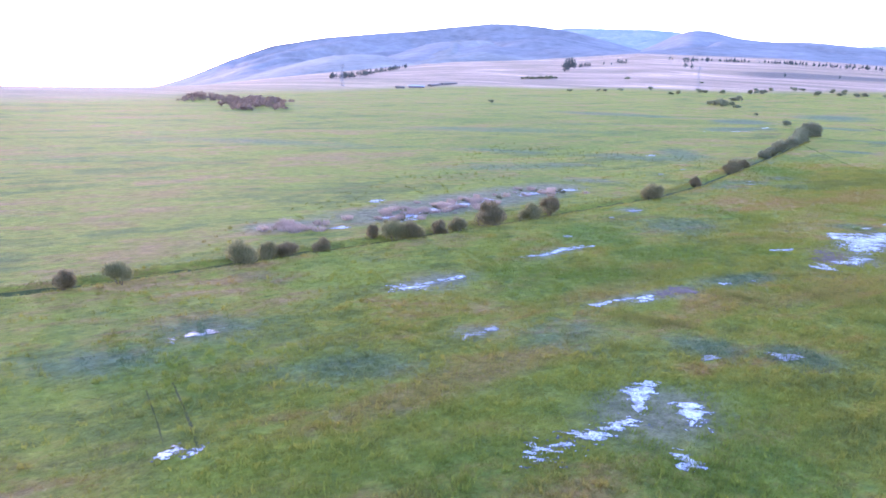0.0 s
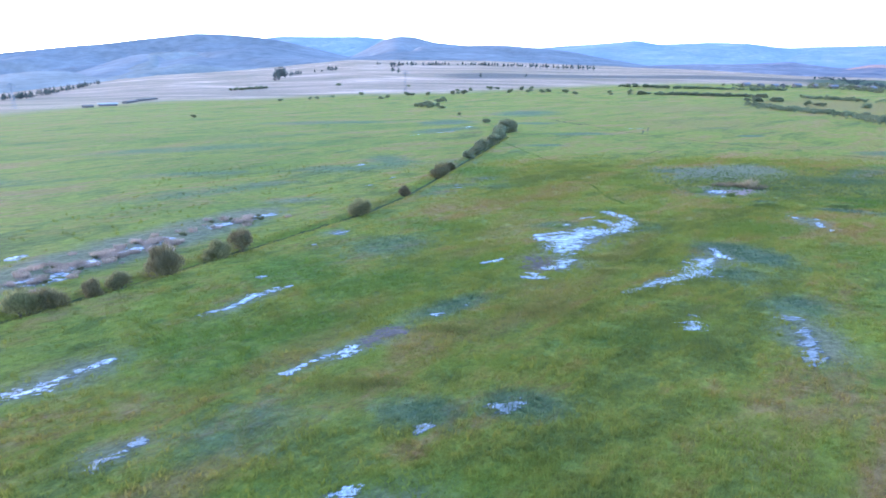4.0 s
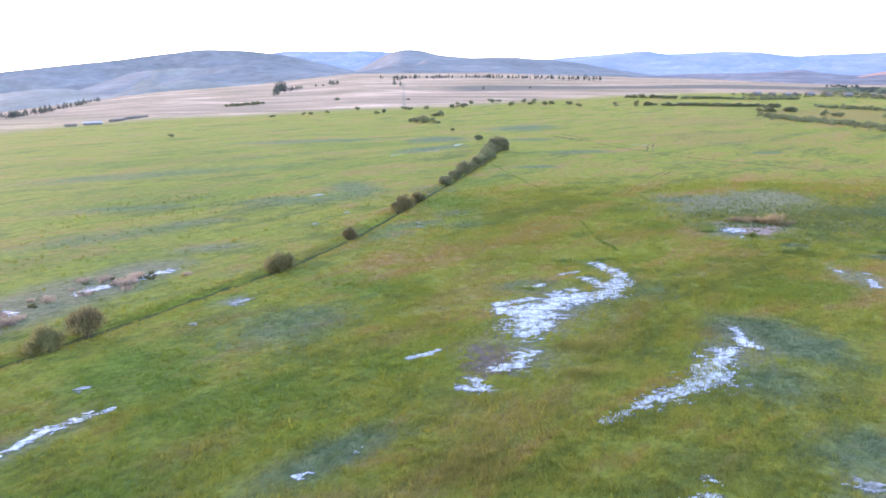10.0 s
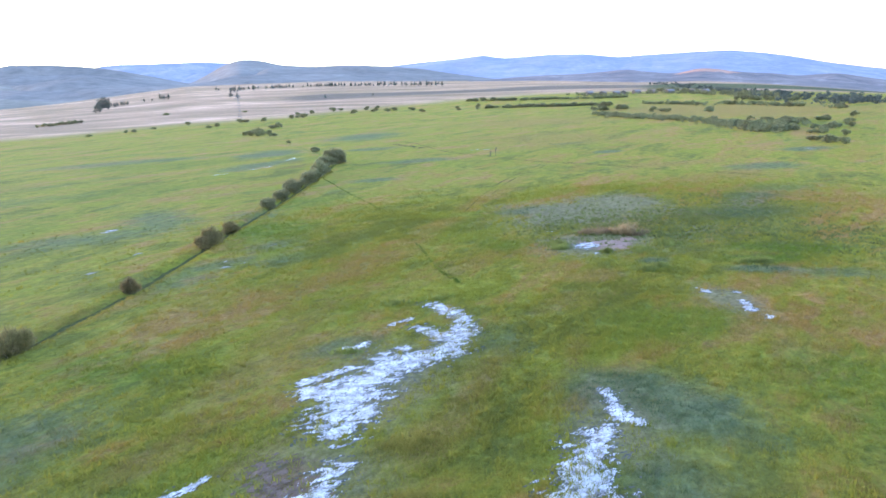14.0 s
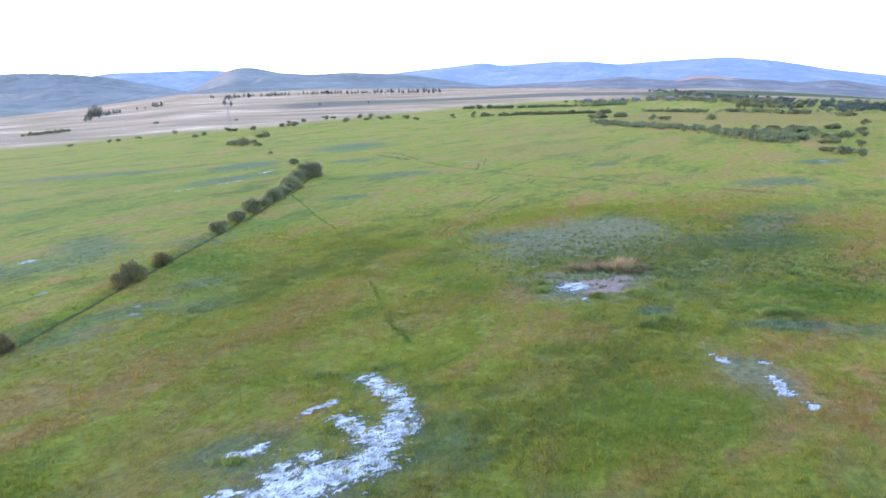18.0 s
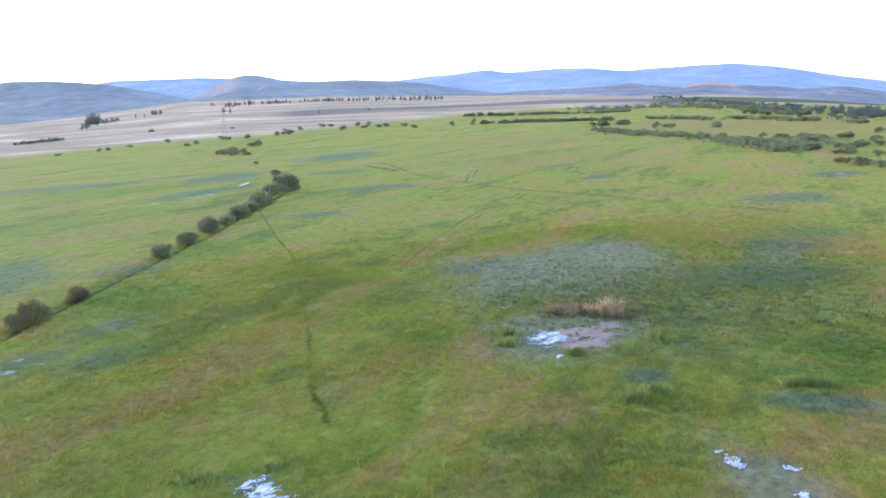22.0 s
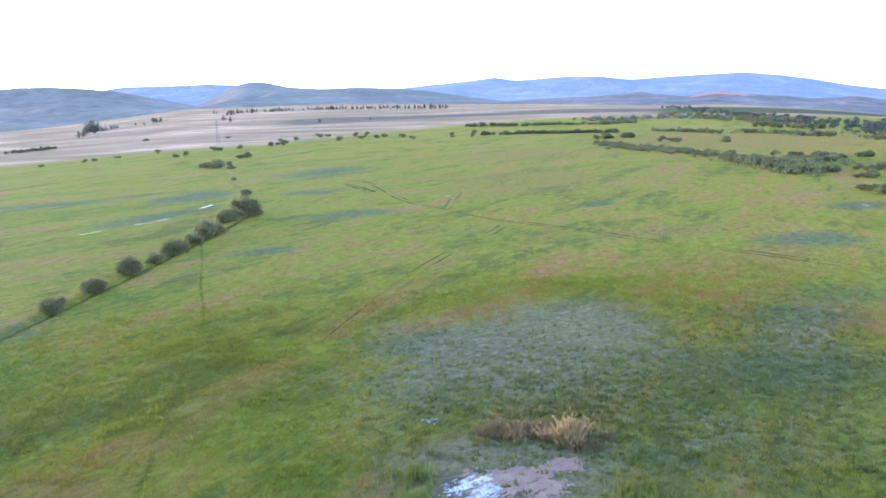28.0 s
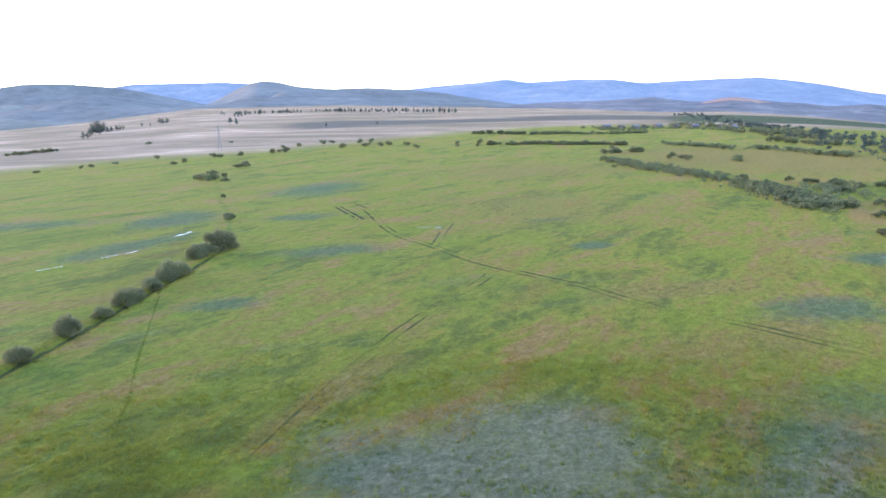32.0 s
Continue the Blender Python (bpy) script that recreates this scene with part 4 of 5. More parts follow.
salt(((-21, 15, -20.2, 16, 0.5), (-25, 10.4, -23.4, 13, 0.26), (-23.4, 13, -21.8, 14.6, 0.2), (-13.4, 24.3, -12.8, 24.8, 0.2), (-10.4, 27, -9.8, 27.8, 0.25)), 70, rag=1.2)
salt(((-33.6, -2.4, -32, 0.2, 0.45),), 71, "thin greyish salt bloom in a damp hollow", rag=1.2, mat=FAINT)
salt(((-54.6, -13.4, -53, -10, 0.45),), 72, "thin greyish salt bloom in a damp hollow", rag=1.2, mat=FAINT)
salt(((-9, 3.8, -7.8, 5.2, 0.45),), 172, "thin greyish salt bloom in a damp hollow", rag=1.2, mat=FAINT)
salt(((-14.6, 1.2, -14, 2, 0.3),), 173, "thin greyish salt bloom in a damp hollow", rag=1.2, mat=FAINT)
salt(((-18.2, -6, -19.2, -8, 0.5), (-18.8, -8.4, -18.4, -11, 0.4), (-18.8, -12, -20.2, -14.2, 0.5), (-20.2, -14.2, -23.4, -18.8, 0.6), (-15.2, -8.2, -15, -11.2, 0.5), (-15.4, -15, -15, -16, 0.5)), 73, bar=0.52, rag=1.25)
salt(((39.8, 95.8, 41.4, 96.6, 0.9), (40.2, 94.4, 42, 95.2, 0.75)), 74, rag=0.7)
salt(((40.3, 90.8, 41, 90.4, 0.4),), 174)
salt(((39.8, 107, 40.4, 106.8, 0.32),), 175)
crust("dry_mud_patch", "pinkish bare dry mud beside the reeds", "mud patch", ((41.8, 96.4, 45.6, 96.4, 1.3), (42.4, 93.4, 44.8, 92.6, 0.9), (45.6, 96.8, 48.6, 97, 0.7), (42.6, 95, 46, 94.4, 0.9)), 75, PINK, 0.38, 0.1, lift=0.03, rag=0.75, speck=0.12)
crust("dry_mud_patch", "brown bare earth between salt crusts", "mud patch", ((-1.4, 45.6, -0.4, 40.6, 1.5), (0.6, 43.4, 1.6, 40, 0.8)), 79, EARTH, 0.6, 0.1, lift=0.025, rag=1.3)
crust("dry_mud_patch", "dark bare earth in a small hollow", "mud patch", ((-18.9, 17.6, -17, 20, 0.7),), 80, EARTH, 0.55, lift=0.025, rag=1.4)
salt(((43.7, 71.2, 43.4, 69.4, 0.3),), 76, rag=1.1)
salt(((44.8, 65.6, 43.8, 62.4, 0.32), (44.2, 60.6, 44.2, 60, 0.3), (45.8, 68.6, 46, 68, 0.3)), 77, rag=1.1)
salt(((-58.6, 37, -55.4, 46, 1.1), (-54.6, 50, -51, 58, 1.0), (-47, 66, -43, 72.6, 0.8), (-42.4, 73.4, -40, 76.6, 0.9)), 78, "broken white salt crust among dry reeds", 0.76, 1.5)
# besides salt flecks, puddle spots and a far pond's glint are painted pale here
for i, (x, y, w) in enumerate(((-32, 144.6, 0.5), (-22.5, 119.8, 0.35), (-8.9, 107.4, 0.3), (-6, 105.6, 0.25), (-2, 116.6, 0.28), (-0.6, 114.4, 0.22), (-33, 38.2, 0.25), (-26.8, 61.4, 0.5), (-29.6, 54, 0.3), (-27, 108.5, 0.4), (-8.2, 104, 0.3), (148.5, 186.5, 0.7))):
    salt(((x - w, y - w, x + w, y + 1.4 * w, w),), 300 + i, "small pale fleck of salt and painted water glint in a damp hollow", 0.62, 1.5, FAINT if i else SALT)
salt(((-66.9, 48, -66.2, 49.2, 0.6),), 81), salt(((-62.8, 27.6, -62, 28.6, 0.5),), 82), salt(((-53.2, 56, -51.4, 59, 0.5),), 83, rag=1.1)
salt(((-43, -27.8, -42.8, -26.9, 0.3), (-41.8, -26.8, -41.5, -25.8, 0.3)), 84)
for i, row in enumerate(((-22, 236, -18, 240, 0.24), (-11.5, 247.5, -8.6, 250.4, 0.26), (-7.4, 251.6, -5, 255, 0.22), (0.4, 274, 3.4, 281.6, 0.6))):
    crust("puddle", "narrow shallow puddle reflecting the pale sky", "puddle", (row,), 90 + i, WATER, 0.5, lift=0.02, rag=1.3, speck=0.1)
# a matte pale colour replaces the sky's reflection on this puddle
crust("puddle", "small puddle beside the tyre tracks, sky reflection painted pale", "puddle", ((67.4, 263.4, 72.6, 260.6, 0.6),), 94, FAINT, 0.5, lift=0.03, rag=1.0, speck=0.1)


# ---------------------------------------------------------------- tyre tracks and paths
def strip(name, label, category, pts, width, mat, seed, lift=0.03, side=0.0, gaps=0.35):
    """A worn strip along a line, broken where the grass has closed over it."""
    pts = np.array(pts, float)
    seg = np.r_[0, np.cumsum(np.hypot(*np.diff(pts, axis=0).T))]
    s = np.arange(0, seg[-1], 0.5)
    x, y = np.interp(s, seg, pts[:, 0]), np.interp(s, seg, pts[:, 1])
    pad = 12
    k = np.ones(2 * pad + 1) / (2 * pad + 1)
    x, y = np.convolve(np.pad(x, pad, mode="reflect", reflect_type="odd"), k, "valid"), np.convolve(np.pad(y, pad, mode="reflect", reflect_type="odd"), k, "valid")
    dx, dy = np.gradient(x), np.gradient(y)
    n = np.hypot(dx, dy)
    nx, ny = -dy / n, dx / n
    x, y = x + nx * side, y + ny * side
    w = width * (0.7 + 0.5 * grid_noise(s, s * 0 + seed, 2.5, seed, 2)) / 2
    w = w * (0.08 + 0.92 * smooth((grid_noise(s, s * 0 + 7.7 * seed, 9, seed + 3, 2) + 1 - 1.6 * gaps) / 0.3))
    rows = np.stack([np.stack([x + nx * w * q, y + ny * w * q], -1) for q in (-1, -0.35, 0.35, 1)], 1)
    z = lie(rows[..., 0], rows[..., 1]) + lift + np.array((-0.02, 0, 0, -0.02))
    v = np.concatenate([rows, z[..., None]], -1).reshape(-1, 3)
    i = np.arange(len(s) * 4).reshape(-1, 4)
    f = np.concatenate([np.stack([i[:-1, c], i[:-1, c + 1], i[1:, c + 1], i[1:, c]], -1) for c in range(3)])
    return tagged(new(name, mesh_of(name, v, f, [mat], True)), label, category)


ROAD = ((52, 330), (55.6, 311), (57, 290), (58.2, 268), (60.4, 250), (66, 234.5), (71.5, 213), (77.5, 199.5), (86, 184))
ROAD_END = ((86, 184), (88.4, 175), (93, 164.6), (98.4, 157), (102.4, 149), (107, 139), (112, 120))
LOOP = ((66.6, 233), (68.6, 239), (71, 248), (75, 261), (77, 267))
DIAG = ((72, 199), (68, 192), (59.2, 181), (49, 164.5), (42.5, 152), (37, 140), (33, 131))
TWIN = ((-49.8, -20.4), (-46.9, -22.6), (-44, -25.4), (-42, -27.2))
CURVE = ((47, 320), (49, 307), (52.8, 285))
for name, pts, gap, wide, mat, label in (("road", ROAD, 0.46, 0.8, OLD_RUT, "old tyre rut half closed over by grass"), ("road_end", ROAD_END, 0.5, 0.7, OLD_RUT, "faint tyre rut fading into the grass"), ("loop", LOOP, 0.35, 0.5, DUSTY, "dark muddy tyre rut turning round a puddle"), ("twin", TWIN, 0.3, 0.24, OLD_RUT, "dark short wheel rut in the near meadow"), ("diagonal", DIAG, 0.52, 0.5, OLD_RUT, "faint old tyre rut overgrown with grass"), ("curve", CURVE, 0.3, 1.1, TRACK, "dark curved tyre rut in the far meadow")):
    for q in (-0.9, 0.9):
        strip("tyre_track", label, "tyre track", pts, wide, mat, len(name) + (q > 0), side=q, gaps=gap)


tagged(strip("ditch_bed", "", "", DITCH[:13], 1.15, DITCH_BED, 9, lift=0.2, gaps=0.12), "dark narrow ditch bed, wet sedge and groove shade in one colour", "ditch", kind="structure")


# ---------------------------------------------------------------- grass, sedge and reeds
def tufts(name, label, category, x, y, height, spread_, blades, width, mat, seed, lean=0.35, zones=()):
    """Many small tufts of tapering blades in one mesh."""
    g = np.random.default_rng(seed)
    n = len(x) * blades
    bx, by = np.repeat(x, blades) + g.normal(0, spread_, n), np.repeat(y, blades) + g.normal(0, spread_, n)
    h = np.repeat(np.broadcast_to(height, np.shape(x)), blades) * (0.6 + 0.7 * g.random(n))
    a, l = g.random(n) * 6.283, g.normal(0, lean, n)
    wx, wy = np.cos(a) * width * (0.6 + 0.8 * g.random(n)), np.sin(a) * width
    t = g.random(n) * 6.283
    z = lie(bx, by) - 0.03
    base = np.stack([bx, by, z], -1)
    side = np.stack([wx, wy, 0 * wx], -1)
    tip = base + np.stack([np.cos(t) * l * h, np.sin(t) * l * h, h], -1)
    v = np.stack([base - side, base + side, tip], 1).reshape(-1, 3)
    me = mesh_of(name, v, np.arange(n * 3).reshape(-1, 3), [mat])
    for zone, f in zones:
        me.attributes.new(zone, "FLOAT", "POINT").data.foreach_set("value", np.repeat(smooth(f * 1.6 - 0.3), blades * 3).astype(np.float32))
    return tagged(new(name, me), label, category, kind="stuff")


g = np.random.default_rng(21)
n = 1300000
x, y = g.uniform(-125, 150, n), g.uniform(-40, 215, n)
wet = np.maximum(ovals(x, y, MUD + SOIL, 0.35, 11), 0.6 * ovals(x, y, DAMP, 0.35, 14))
away = near_line(x, y, ((-22, -16), (-5, 25), (18, 62), (48, 100), (62, 118)))
away = np.minimum(away, 12 + near_line(x, y, ((4, 66), (12, 100), (22, 132))))
keep = (g.random(n) > 1.15 * wet) & (near_line(x, y, DITCH) > 0.8)
keep &= g.random(n) < 0.8 * np.clip(1.2 - away / 50, 0.025, 1) ** 1.6
keep &= grid_noise(x, y, 1.7, 29, 2) > -0.45
x, y, away = x[keep], y[keep], away[keep]
tall = (0.22 + 0.12 * grid_noise(x, y, 14, 24) + 0.1 * grid_noise(x, y, 2.2, 25)) * np.clip(1.3 - away / 90, 0.3, 1)
tufts("meadow_grass", "knee-high meadow grass in green and rusty drifts", "grass", x, y, np.clip(tall, 0.08, 0.42), 0.14, 5, 0.028, GRASS, 26, 0.5, zones=(("lush", ovals(x, y, LUSH, 0.4, 12)), ("rust", 0.9 * ovals(x, y, RUSTY, 0.45, 15)), ("damp", 0.9 * ovals(x, y, DAMP, 0.35, 14))))

n = 60000
x, y = g.uniform(-75, 110, n), g.uniform(-32, 150, n)
wet = np.maximum(ovals(x, y, MUD + SOIL, 0.35, 11), 0.4 * ovals(x, y, DAMP, 0.35, 14))
away = np.minimum(near_line(x, y, ((-22, -16), (-5, 25), (18, 62), (48, 100), (62, 118))), 8 + near_line(x, y, ((4, 66), (12, 100), (22, 132), (60, 140))))
keep = (g.random(n) > 1.1 * wet) & (near_line(x, y, DITCH) > 1.2) & (g.random(n) < np.clip(1.15 - away / 45, 0.1, 1)) & (grid_noise(x, y, 5, 41, 2) + 0.5 * g.random(n) > 0.12)
x, y = x[keep], y[keep]
tufts("meadow_tussock", "rough grass tussocks standing out of the meadow", "grass", x, y, g.uniform(0.24, 0.5, len(x)), 0.17, 14, 0.032, GRASS, 42, 0.45, zones=(("lush", ovals(x, y, LUSH, 0.4, 12)), ("rust", 0.9 * ovals(x, y, RUSTY, 0.45, 15)), ("damp", 0.9 * ovals(x, y, DAMP, 0.35, 14))))

s = g.random(5500)
i = (s * (len(DITCH) - 1)).astype(int)
f = s * (len(DITCH) - 1) - i
d = np.array(DITCH, float)
x, y = d[i, 0] + (d[i + 1, 0] - d[i, 0]) * f + 1.7 * np.sign(g.random(len(s)) - 0.5) + g.normal(0, 0.6, len(s)), d[i, 1] + (d[i + 1, 1] - d[i, 1]) * f + g.normal(0, 0.4, len(s))
x, y = x[y < 222], y[y < 222]
tufts("ditch_sedge", "tall olive sedge along the banks of the narrow ditch", "sedge", x, y, 0.27, 0.16, 5, 0.035, SEDGE, 27, 0.6)
s = g.random(1700)
s = s[np.sin(s * 41) + g.random(len(s)) > -0.35]
d = np.array(TRAIL, float)
i = (s * (len(TRAIL) - 1)).astype(int)
f = s * (len(TRAIL) - 1) - i
x, y = d[i, 0] + (d[i + 1, 0] - d[i, 0]) * f + g.normal(0, 0.11, len(s)) + 0.2 * np.sin(s * 23), d[i, 1] + (d[i + 1, 1] - d[i, 1]) * f
tufts("trail_sedge", "dark green sedge along an old furrow", "sedge", x, y, 0.13, 0.08, 4, 0.034, TRAIL_SEDGE, 28)


def scatter(rows, count, seed):
    g = np.random.default_rng(seed)
    k = g.integers(0, len(rows), count)
    r = np.array(rows, float)[k]
    a, q = g.random(count) * 6.283, 0.62 * np.abs(g.normal(size=count)) ** 0.8
    return r[:, 0] + np.cos(a) * q * r[:, 2], r[:, 1] + np.sin(a) * q * r[:, 3]


x, y = scatter(((42.2, 80.2, 1.5, 1.0), (44.2, 81.2, 1.2, 1.0), (54.6, 79, 1.5, 0.6), (56.4, 78, 1.0, 0.6), (37.2, 98, 1.9, 2.0), (37, 95.2, 1.4, 1.2), (41.8, 90.6, 0.7, 0.6), (46.5, 90, 1.6, 1.8), (51, 92, 2, 2)), 900, 31)
tufts("marsh_rush", "pale green upright rush clumps beside the wet hollow", "rushes", x, y, 0.62, 0.13, 6, 0.042, RUSH, 32, 0.22)
g = np.random.default_rng(33)
k = g.integers(0, 6, 2800)
c = np.array(((52, 112, 9, 8), (47, 106, 6, 6), (78, 114, 6, 9), (66, 96, 7, 7), (72, 84, 7, 6), (57, 104, 6, 6)), float)[k]
x, y = g.normal(c[:, 0], c[:, 2]), g.normal(c[:, 1], c[:, 3])
tufts("low_rush", "sparse low rush tussocks on grey wet ground", "rushes", x, y, g.uniform(0.22, 0.46, len(x)), 0.13, 12, 0.045, LOW_RUSH, 34, 0.45)
x, y = scatter(((11.5, 77.6, 2.4, 0.7), (16, 78, 1.5, 1), (5.4, 64.6, 1.4, 0.6)), 130, 35)
tufts("marsh_rush", "pale green upright rush clumps at the salt's edge", "rushes", x, y, 0.5, 0.12, 6, 0.04, RUSH, 36, 0.3)


x, y = scatter(((6.6, 39.3, 1.8, 1.1), (-3, 26, 5, 3), (-11, 20.5, 4, 2), (-1.5, 24, 4, 2), (8, 46, 3, 1.5), (-19, 8.5, 6, 2)), 2600, 37)
tufts("dry_grass", "yellowish rough dry grass drifts in the meadow", "grass", x, y, 0.3, 0.14, 5, 0.03, DRY_GRASS, 38, 0.5)


def reed_clump(seed, height, radius, count, mat, label, category="reeds", name="reed_clump"):
    g = np.random.default_rng(seed)
    a, q = g.random(count) * 6.283, np.sqrt(g.random(count)) * radius
    x, y = np.cos(a) * q, np.sin(a) * q
    h = height * (0.55 + 0.55 * g.random(count))
    lean = np.stack([x, y], -1) / radius * 0.35 + g.normal(0, 0.26, (count, 2)) + np.array((0.18, 0.05))
    root = tagged(new(name), label, category, "dry reeds")
    b = np.stack([x, y, np.full(count, -0.05)], -1)
    m = b + np.stack([lean[:, 0] * h * 0.4, lean[:, 1] * h * 0.4, h * 0.62], -1)
    t = b + np.stack([lean[:, 0] * h, lean[:, 1] * h, h], -1)
    w = np.stack([np.cos(a * 7), np.sin(a * 7), 0 * a], -1) * 0.035
    v = np.stack([b - w, b + w, m + w * 0.8, t, m - w * 0.8], 1).reshape(-1, 3)
    part("stalk_mass", mesh_of("stalk_mass", v, np.arange(count * 5).reshape(-1, 5), [mat]), root)["kind"] = "stuff"
    k = count // 2
    c = t[:k] + np.array((0, 0, 0.02))
    e = np.stack([np.cos(a[:k] * 3), np.sin(a[:k] * 3), 0 * a[:k]], -1) * 0.06
    up = np.array((0, 0, 0.22)) * (height / 2.6)
    v = np.stack([c - up, c + e, c + up, c - e], 1).reshape(-1, 3)
    part("plume_mass", mesh_of("plume_mass", v, np.arange(k * 4).reshape(-1, 4), [mat]), root, "feathery pale plumes")["kind"] = "stuff"
    return root


tall_reed = reed_clump(401, 1.65, 0.75, 170, STRAW, "tall straw-coloured dry reed clump by the salt pan")
brown_reed = reed_clump(402, 0.85, 0.85, 120, BROWN_REED, "low brown dead reed clump by the salt pan")
bed_reed = reed_clump(403, 0.9, 1.05, 120, PINK_REED, "pale dry reed clump on the muddy flat")
tussock = reed_clump(404, 0.45, 0.32, 120, DARK_SEDGE, "small dark brown sedge tussock on the muddy flat", "tussock", "sedge_tussock")
for i, (x, y, q) in enumerate(((49.6, 100.4, 0.95), (48.8, 100, 0.8), (50.2, 101.2, 0.8), (48, 101, 0.65), (49.4, 99.4, 0.6))):
    stand(tall_reed, x, y, 70 * i, q)
for i, (x, y, q) in enumerate(((47.4, 101.8, 1.0), (46.2, 102.6, 1.0), (45.4, 103.4, 0.8), (48.2, 102.6, 0.9), (47, 103.4, 0.8), (44.4, 102.8, 0.8), (43.6, 103.6, 0.7), (45.6, 101.8, 0.9), (44.8, 104.4, 0.7), (49.6, 98.8, 0.8), (50.8, 98.6, 0.7), (52.2, 100, 0.8))):
    stand(brown_reed, x, y, 50 * i, q)
g = random.Random(77)
BED = ((-60, 36), (-57, 45), (-53.5, 53), (-50, 61), (-46.5, 68), (-42, 74.5))
for i in range(112):
    s = g.random() * (2.7 if i < 74 else 5)
    k = int(s)
    x, y = BED[k][0] + (BED[k + 1][0] - BED[k][0]) * (s - k) + g.gauss(0.4, 2.3), BED[k][1] + (BED[k + 1][1] - BED[k][1]) * (s - k) + g.gauss(0, 2.3)
    if i > 88:
        x, y = -43.8 + g.gauss(0, 1.2), 71.5 + g.gauss(0, 1.4)
    stand(bed_reed, x, y, g.uniform(0, 360), g.uniform(0.3, 0.75), g.uniform(0.7, 1.3))
for i in range(16):
    stand(bed_reed, -68.4 + g.gauss(0, 1.6), 25.2 + g.gauss(0, 2.0), g.uniform(0, 360), g.uniform(0.6, 1.0), 0.8)
for i in range(26):
    s = g.random() * (len(BED) - 1)
    k = int(s)
    x, y = BED[k][0] + (BED[k + 1][0] - BED[k][0]) * (s - k) + g.gauss(1.0, 1.5), BED[k][1] + (BED[k + 1][1] - BED[k][1]) * (s - k) + g.gauss(-0.6, 1.5)
    stand(tussock, x, y, g.uniform(0, 360), g.uniform(0.5, 1.0))
for ob in (tall_reed, brown_reed, bed_reed, tussock):
    for o in (*ob.children_recursive, ob):
        bpy.data.objects.remove(o)


# ---------------------------------------------------------------- masts and farm
def bar(a, b, r):
    """A thin four-sided bar between two places."""
    a, b = Vector(a), Vector(b)
    d = (b - a).normalized()
    u = d.orthogonal().normalized() * r
    w = d.cross(u)
    v = [p + o for p in (a, b) for o in (u, w, -u, -w)]
    return [tuple(p) for p in v], [(k, (k + 1) % 4, 4 + (k + 1) % 4, 4 + k) for k in range(4)]


def bars(rows):
    v, f = [], []
    for a, b, r in rows:
        p, q = bar(a, b, r)
        f += [tuple(k + len(v) for k in t) for t in q]
        v += p
    return v, f


def insulator(x, z):
    v, f = stick([(x, 0, z - 0.1), (x, 0, z - 0.25), (x, 0, z - 0.3), (x, 0, z - 0.7), (x, 0, z - 1.1)], (0.05, 0.06, 0.16, 0.14, 0.05), 6)
    return mesh_of("insulator", v, f, [STEEL])


def power_mast(x, y, height):
    root = tagged(new("power_mast"), "thin grey steel lattice power mast", "power mast", "power line")
    root.location = (x, y, float(lie(np.array(x), np.array(y))))
    w = height * 0.07
    for cx, cy in ((1, 1), (1, -1), (-1, 1), (-1, -1)):
        part("leg", mesh_of("leg", *bars([((cx * w, cy * w, -0.3), (cx * 0.3, cy * 0.3, height), 0.1)]), [STEEL]), root)
    rows = []
    for k in range(8):
        z0, z1 = height * k / 8, height * (k + 1) / 8
        r0, r1 = w + (0.3 - w) * k / 8, w + (0.3 - w) * (k + 1) / 8
        rows += [((r0, s * r0, z0), (-r1, s * r1, z1), 0.06) for s in (1, -1)] + [((s * r0, -r0, z0), (s * r1, r1, z1), 0.06) for s in (1, -1)]
    part("bracing", mesh_of("bracing", *bars(rows), [STEEL]), root)
    for z, l in ((0.86, 3.4), (0.97, 2.4)):
        arm = part("crossarm", mesh_of("crossarm", *bars([((-l, 0, height * z), (l, 0, height * z), 0.12), ((-l, 0, height * z), (0, 0, height * z + 0.9), 0.07), ((l, 0, height * z), (0, 0, height * z + 0.9), 0.07)]), [STEEL]), root)
        for side in (-1, 1):
            part("insulator", insulator(side * l * 0.95, height * z), arm)


power_mast(-41.5, 728, 21)
power_mast(-330, 520, 19)

SHED_WALL = plain_material("weathered_boards", ((0.3, (0.15, 0.125, 0.105)), (0.7, (0.26, 0.215, 0.175))), 1.0)
SHED_ROOF = plain_material("pale_sheet_roof", ((0.3, (0.36, 0.36, 0.38)), (0.7, (0.52, 0.52, 0.54))), 0.5, 0.5)
DIM_ROOF = plain_material("grey_slate_roof", ((0.3, (0.17, 0.16, 0.155)), (0.7, (0.28, 0.265, 0.26))), 0.5, 0.7)


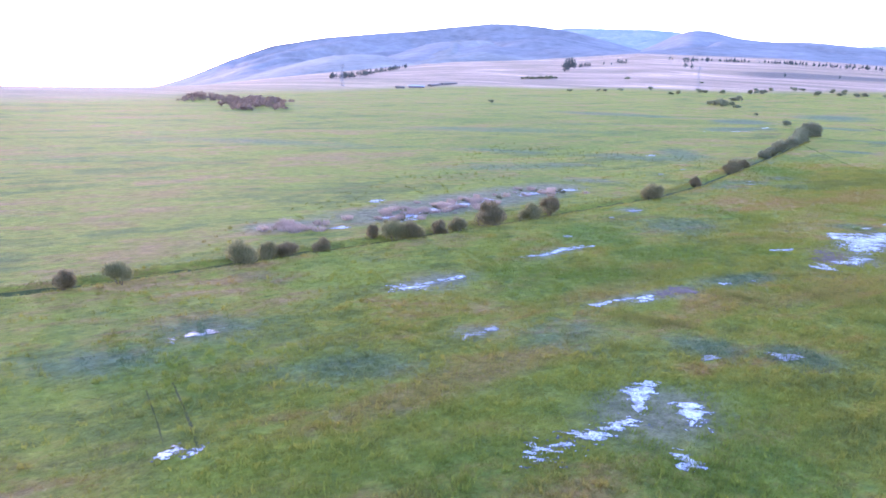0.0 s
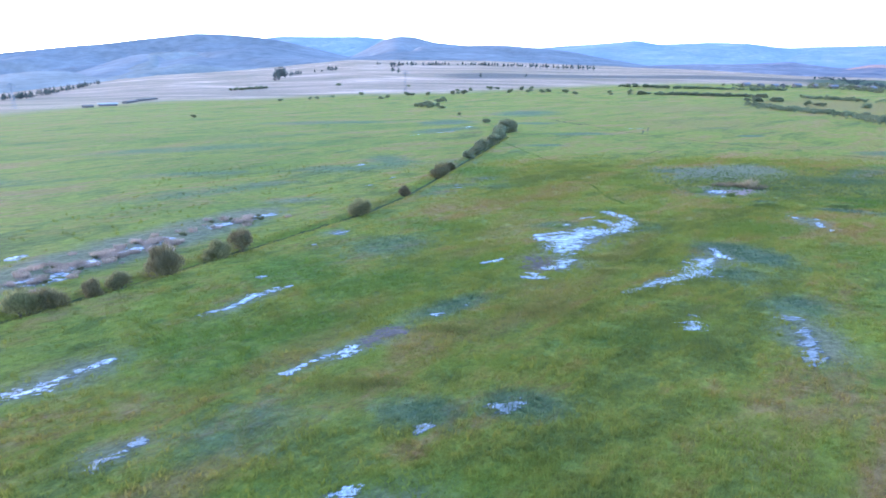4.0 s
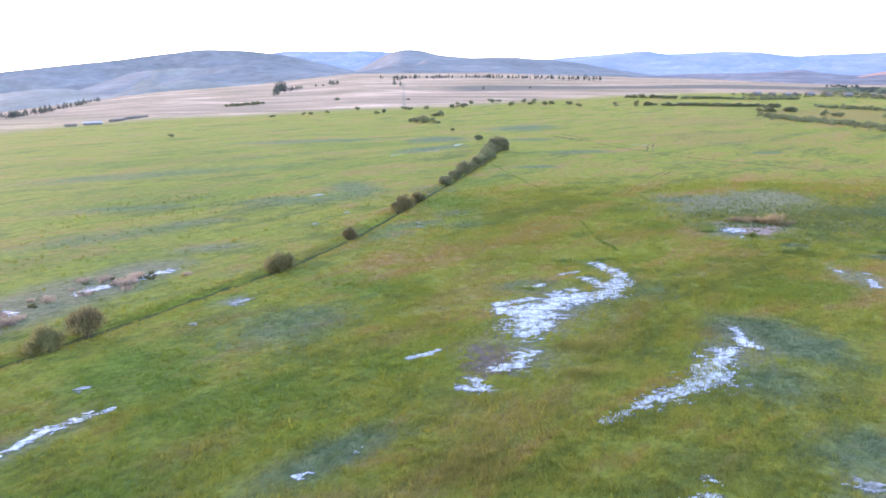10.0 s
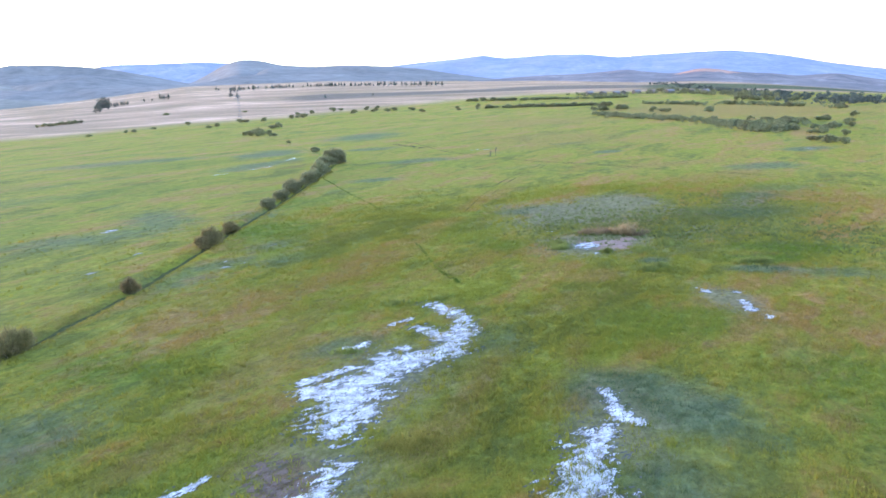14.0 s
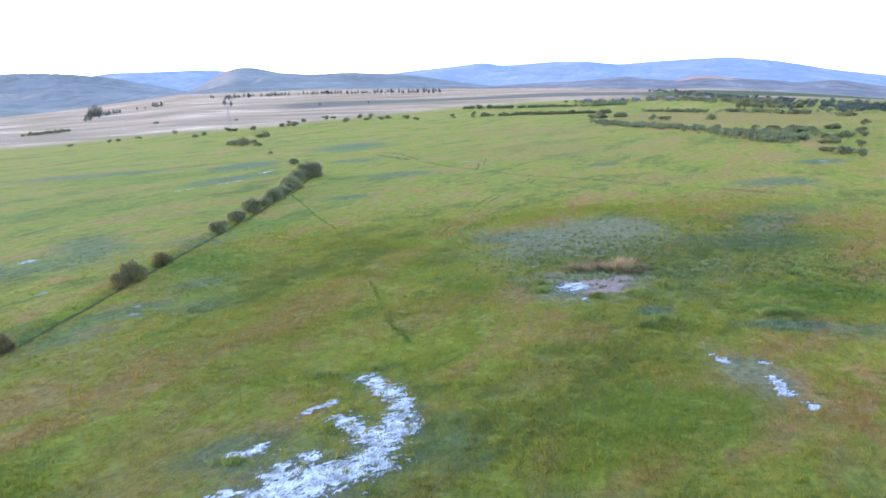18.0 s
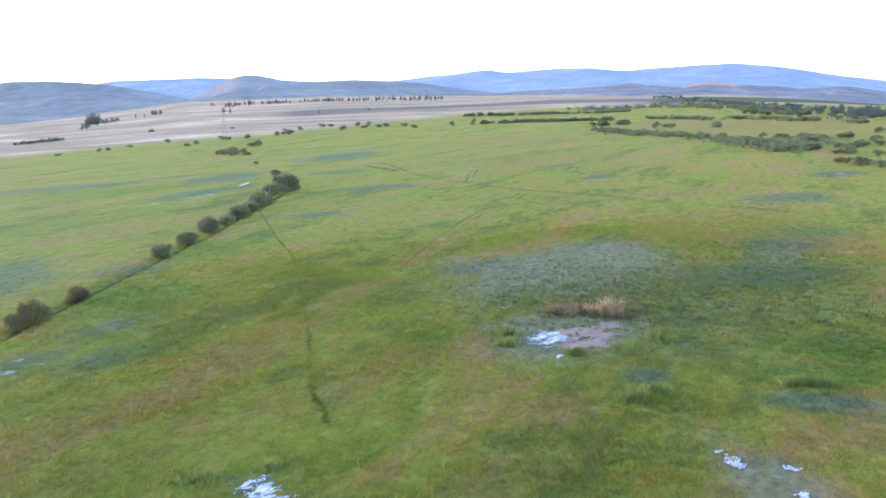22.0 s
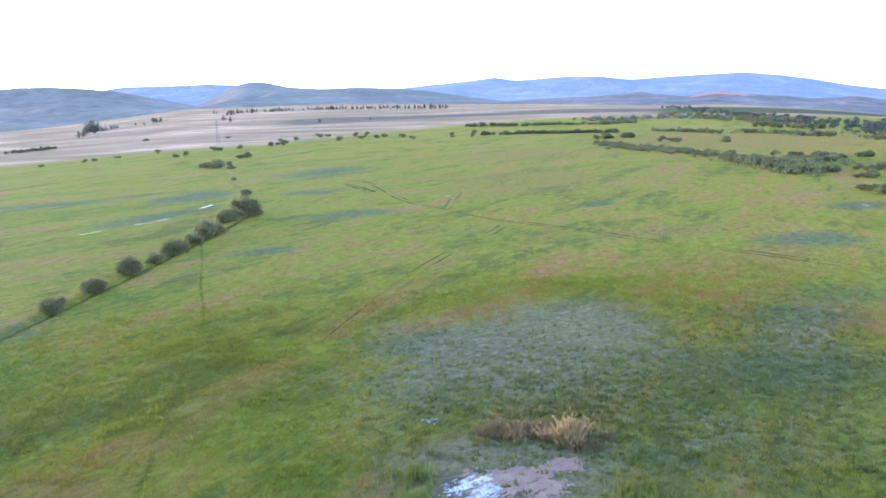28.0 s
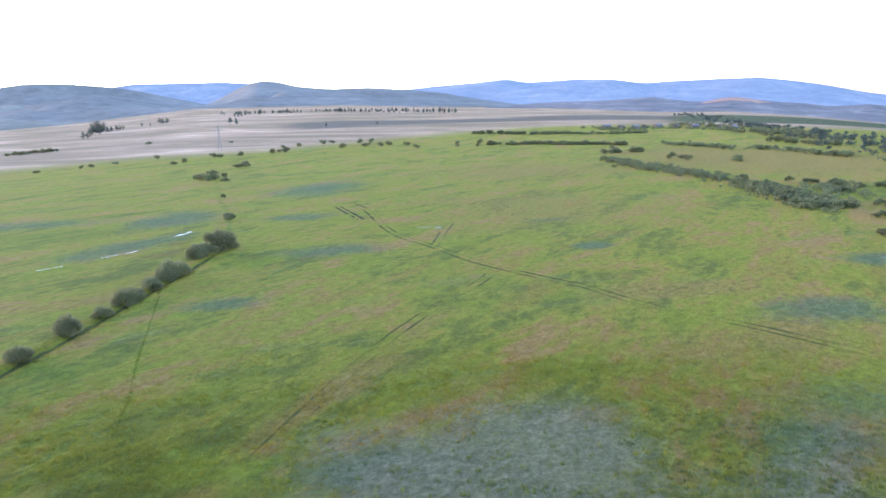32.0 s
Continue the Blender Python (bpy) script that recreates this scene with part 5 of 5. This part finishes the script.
def shed(x, y, turn, length, width, wall, roof, label, pale):
    root = tagged(new("farm_shed"), label, "shed", "far farm")
    root.matrix_basis = pose(x, y, float(lie(np.array(x), np.array(y))), 0, 0, turn)
    l, w = length / 2, width / 2
    for name, pts in (("long_wall", ((-l, -w), (l, -w))), ("long_wall", ((l, w), (-l, w))), ("gable", ((l, -w), (l, w))), ("gable", ((-l, w), (-l, -w)))):
        (ax, ay), (bx, by) = pts
        n = Vector((by - ay, ax - bx, 0)).normalized() * -0.2
        v = [(ax, ay, -0.5), (bx, by, -0.5), (bx, by, wall), (ax, ay, wall)]
        if name == "gable":
            v.append(((ax + bx) / 2, (ay + by) / 2, wall + roof))
            order = [0, 1, 2, 4, 3]
        else:
            order = [0, 1, 2, 3]
        k = len(v)
        bm = bmesh.new()
        a = [bm.verts.new(v[i]) for i in order]
        b = [bm.verts.new(Vector(v[i]) + n) for i in order]
        bm.faces.new(a), bm.faces.new(b[::-1])
        for i in range(k):
            bm.faces.new((a[i], b[i], b[(i + 1) % k], a[(i + 1) % k]))
        me = bpy.data.meshes.new(name)
        bm.normal_update()
        bm.to_mesh(me)
        bm.free()
        me.materials.append(SHED_WALL)
        part(name, me, root)
    for s in (-1, 1):
        e, top = (w + 0.5) * s, wall + roof
        low = wall - roof * 0.5 / w
        v = [(-l - 0.4, e, low), (l + 0.4, e, low), (l + 0.4, 0, top), (-l - 0.4, 0, top)]
        v += [(px, py, pz + 0.15) for px, py, pz in v]
        part("roof_slope", mesh_of("roof_slope", v, [(0, 1, 2, 3), (7, 6, 5, 4), (0, 4, 5, 1), (1, 5, 6, 2), (2, 6, 7, 3), (3, 7, 4, 0)], [pale or SHED_WALL]), root)


shed(-267, 538, 31, 13, 5, 1.5, 0.8, "low farm shed with a pale sheet roof", SHED_ROOF)
shed(-273, 517, 50, 7, 4, 1.4, 0.5, "small low dark cattle shed", None)
shed(-271, 592, 96, 34, 4, 1.3, 0.5, "long low dark cattle shed", None)
shed(-273, 634, 89, 40, 4, 1.3, 0.5, "long low dark cattle shed", None)
for x, y, turn, l, pale in ((366, 850, 10, 12, True), (376, 833, 40, 13, False), (388, 822, 15, 11, True), (404, 836, 60, 12, False), (424, 842, 20, 14, True), (437, 826, 35, 12, False), (449, 806, 5, 12, True), (458, 772, 50, 12, False), (462, 752, 25, 12, True)):
    shed(x, y, turn, l * 0.7, 5.5, 2.6, 1.8, "small far village house with a grey roof" if pale else "small far village house with a dark roof", DIM_ROOF if pale else None)
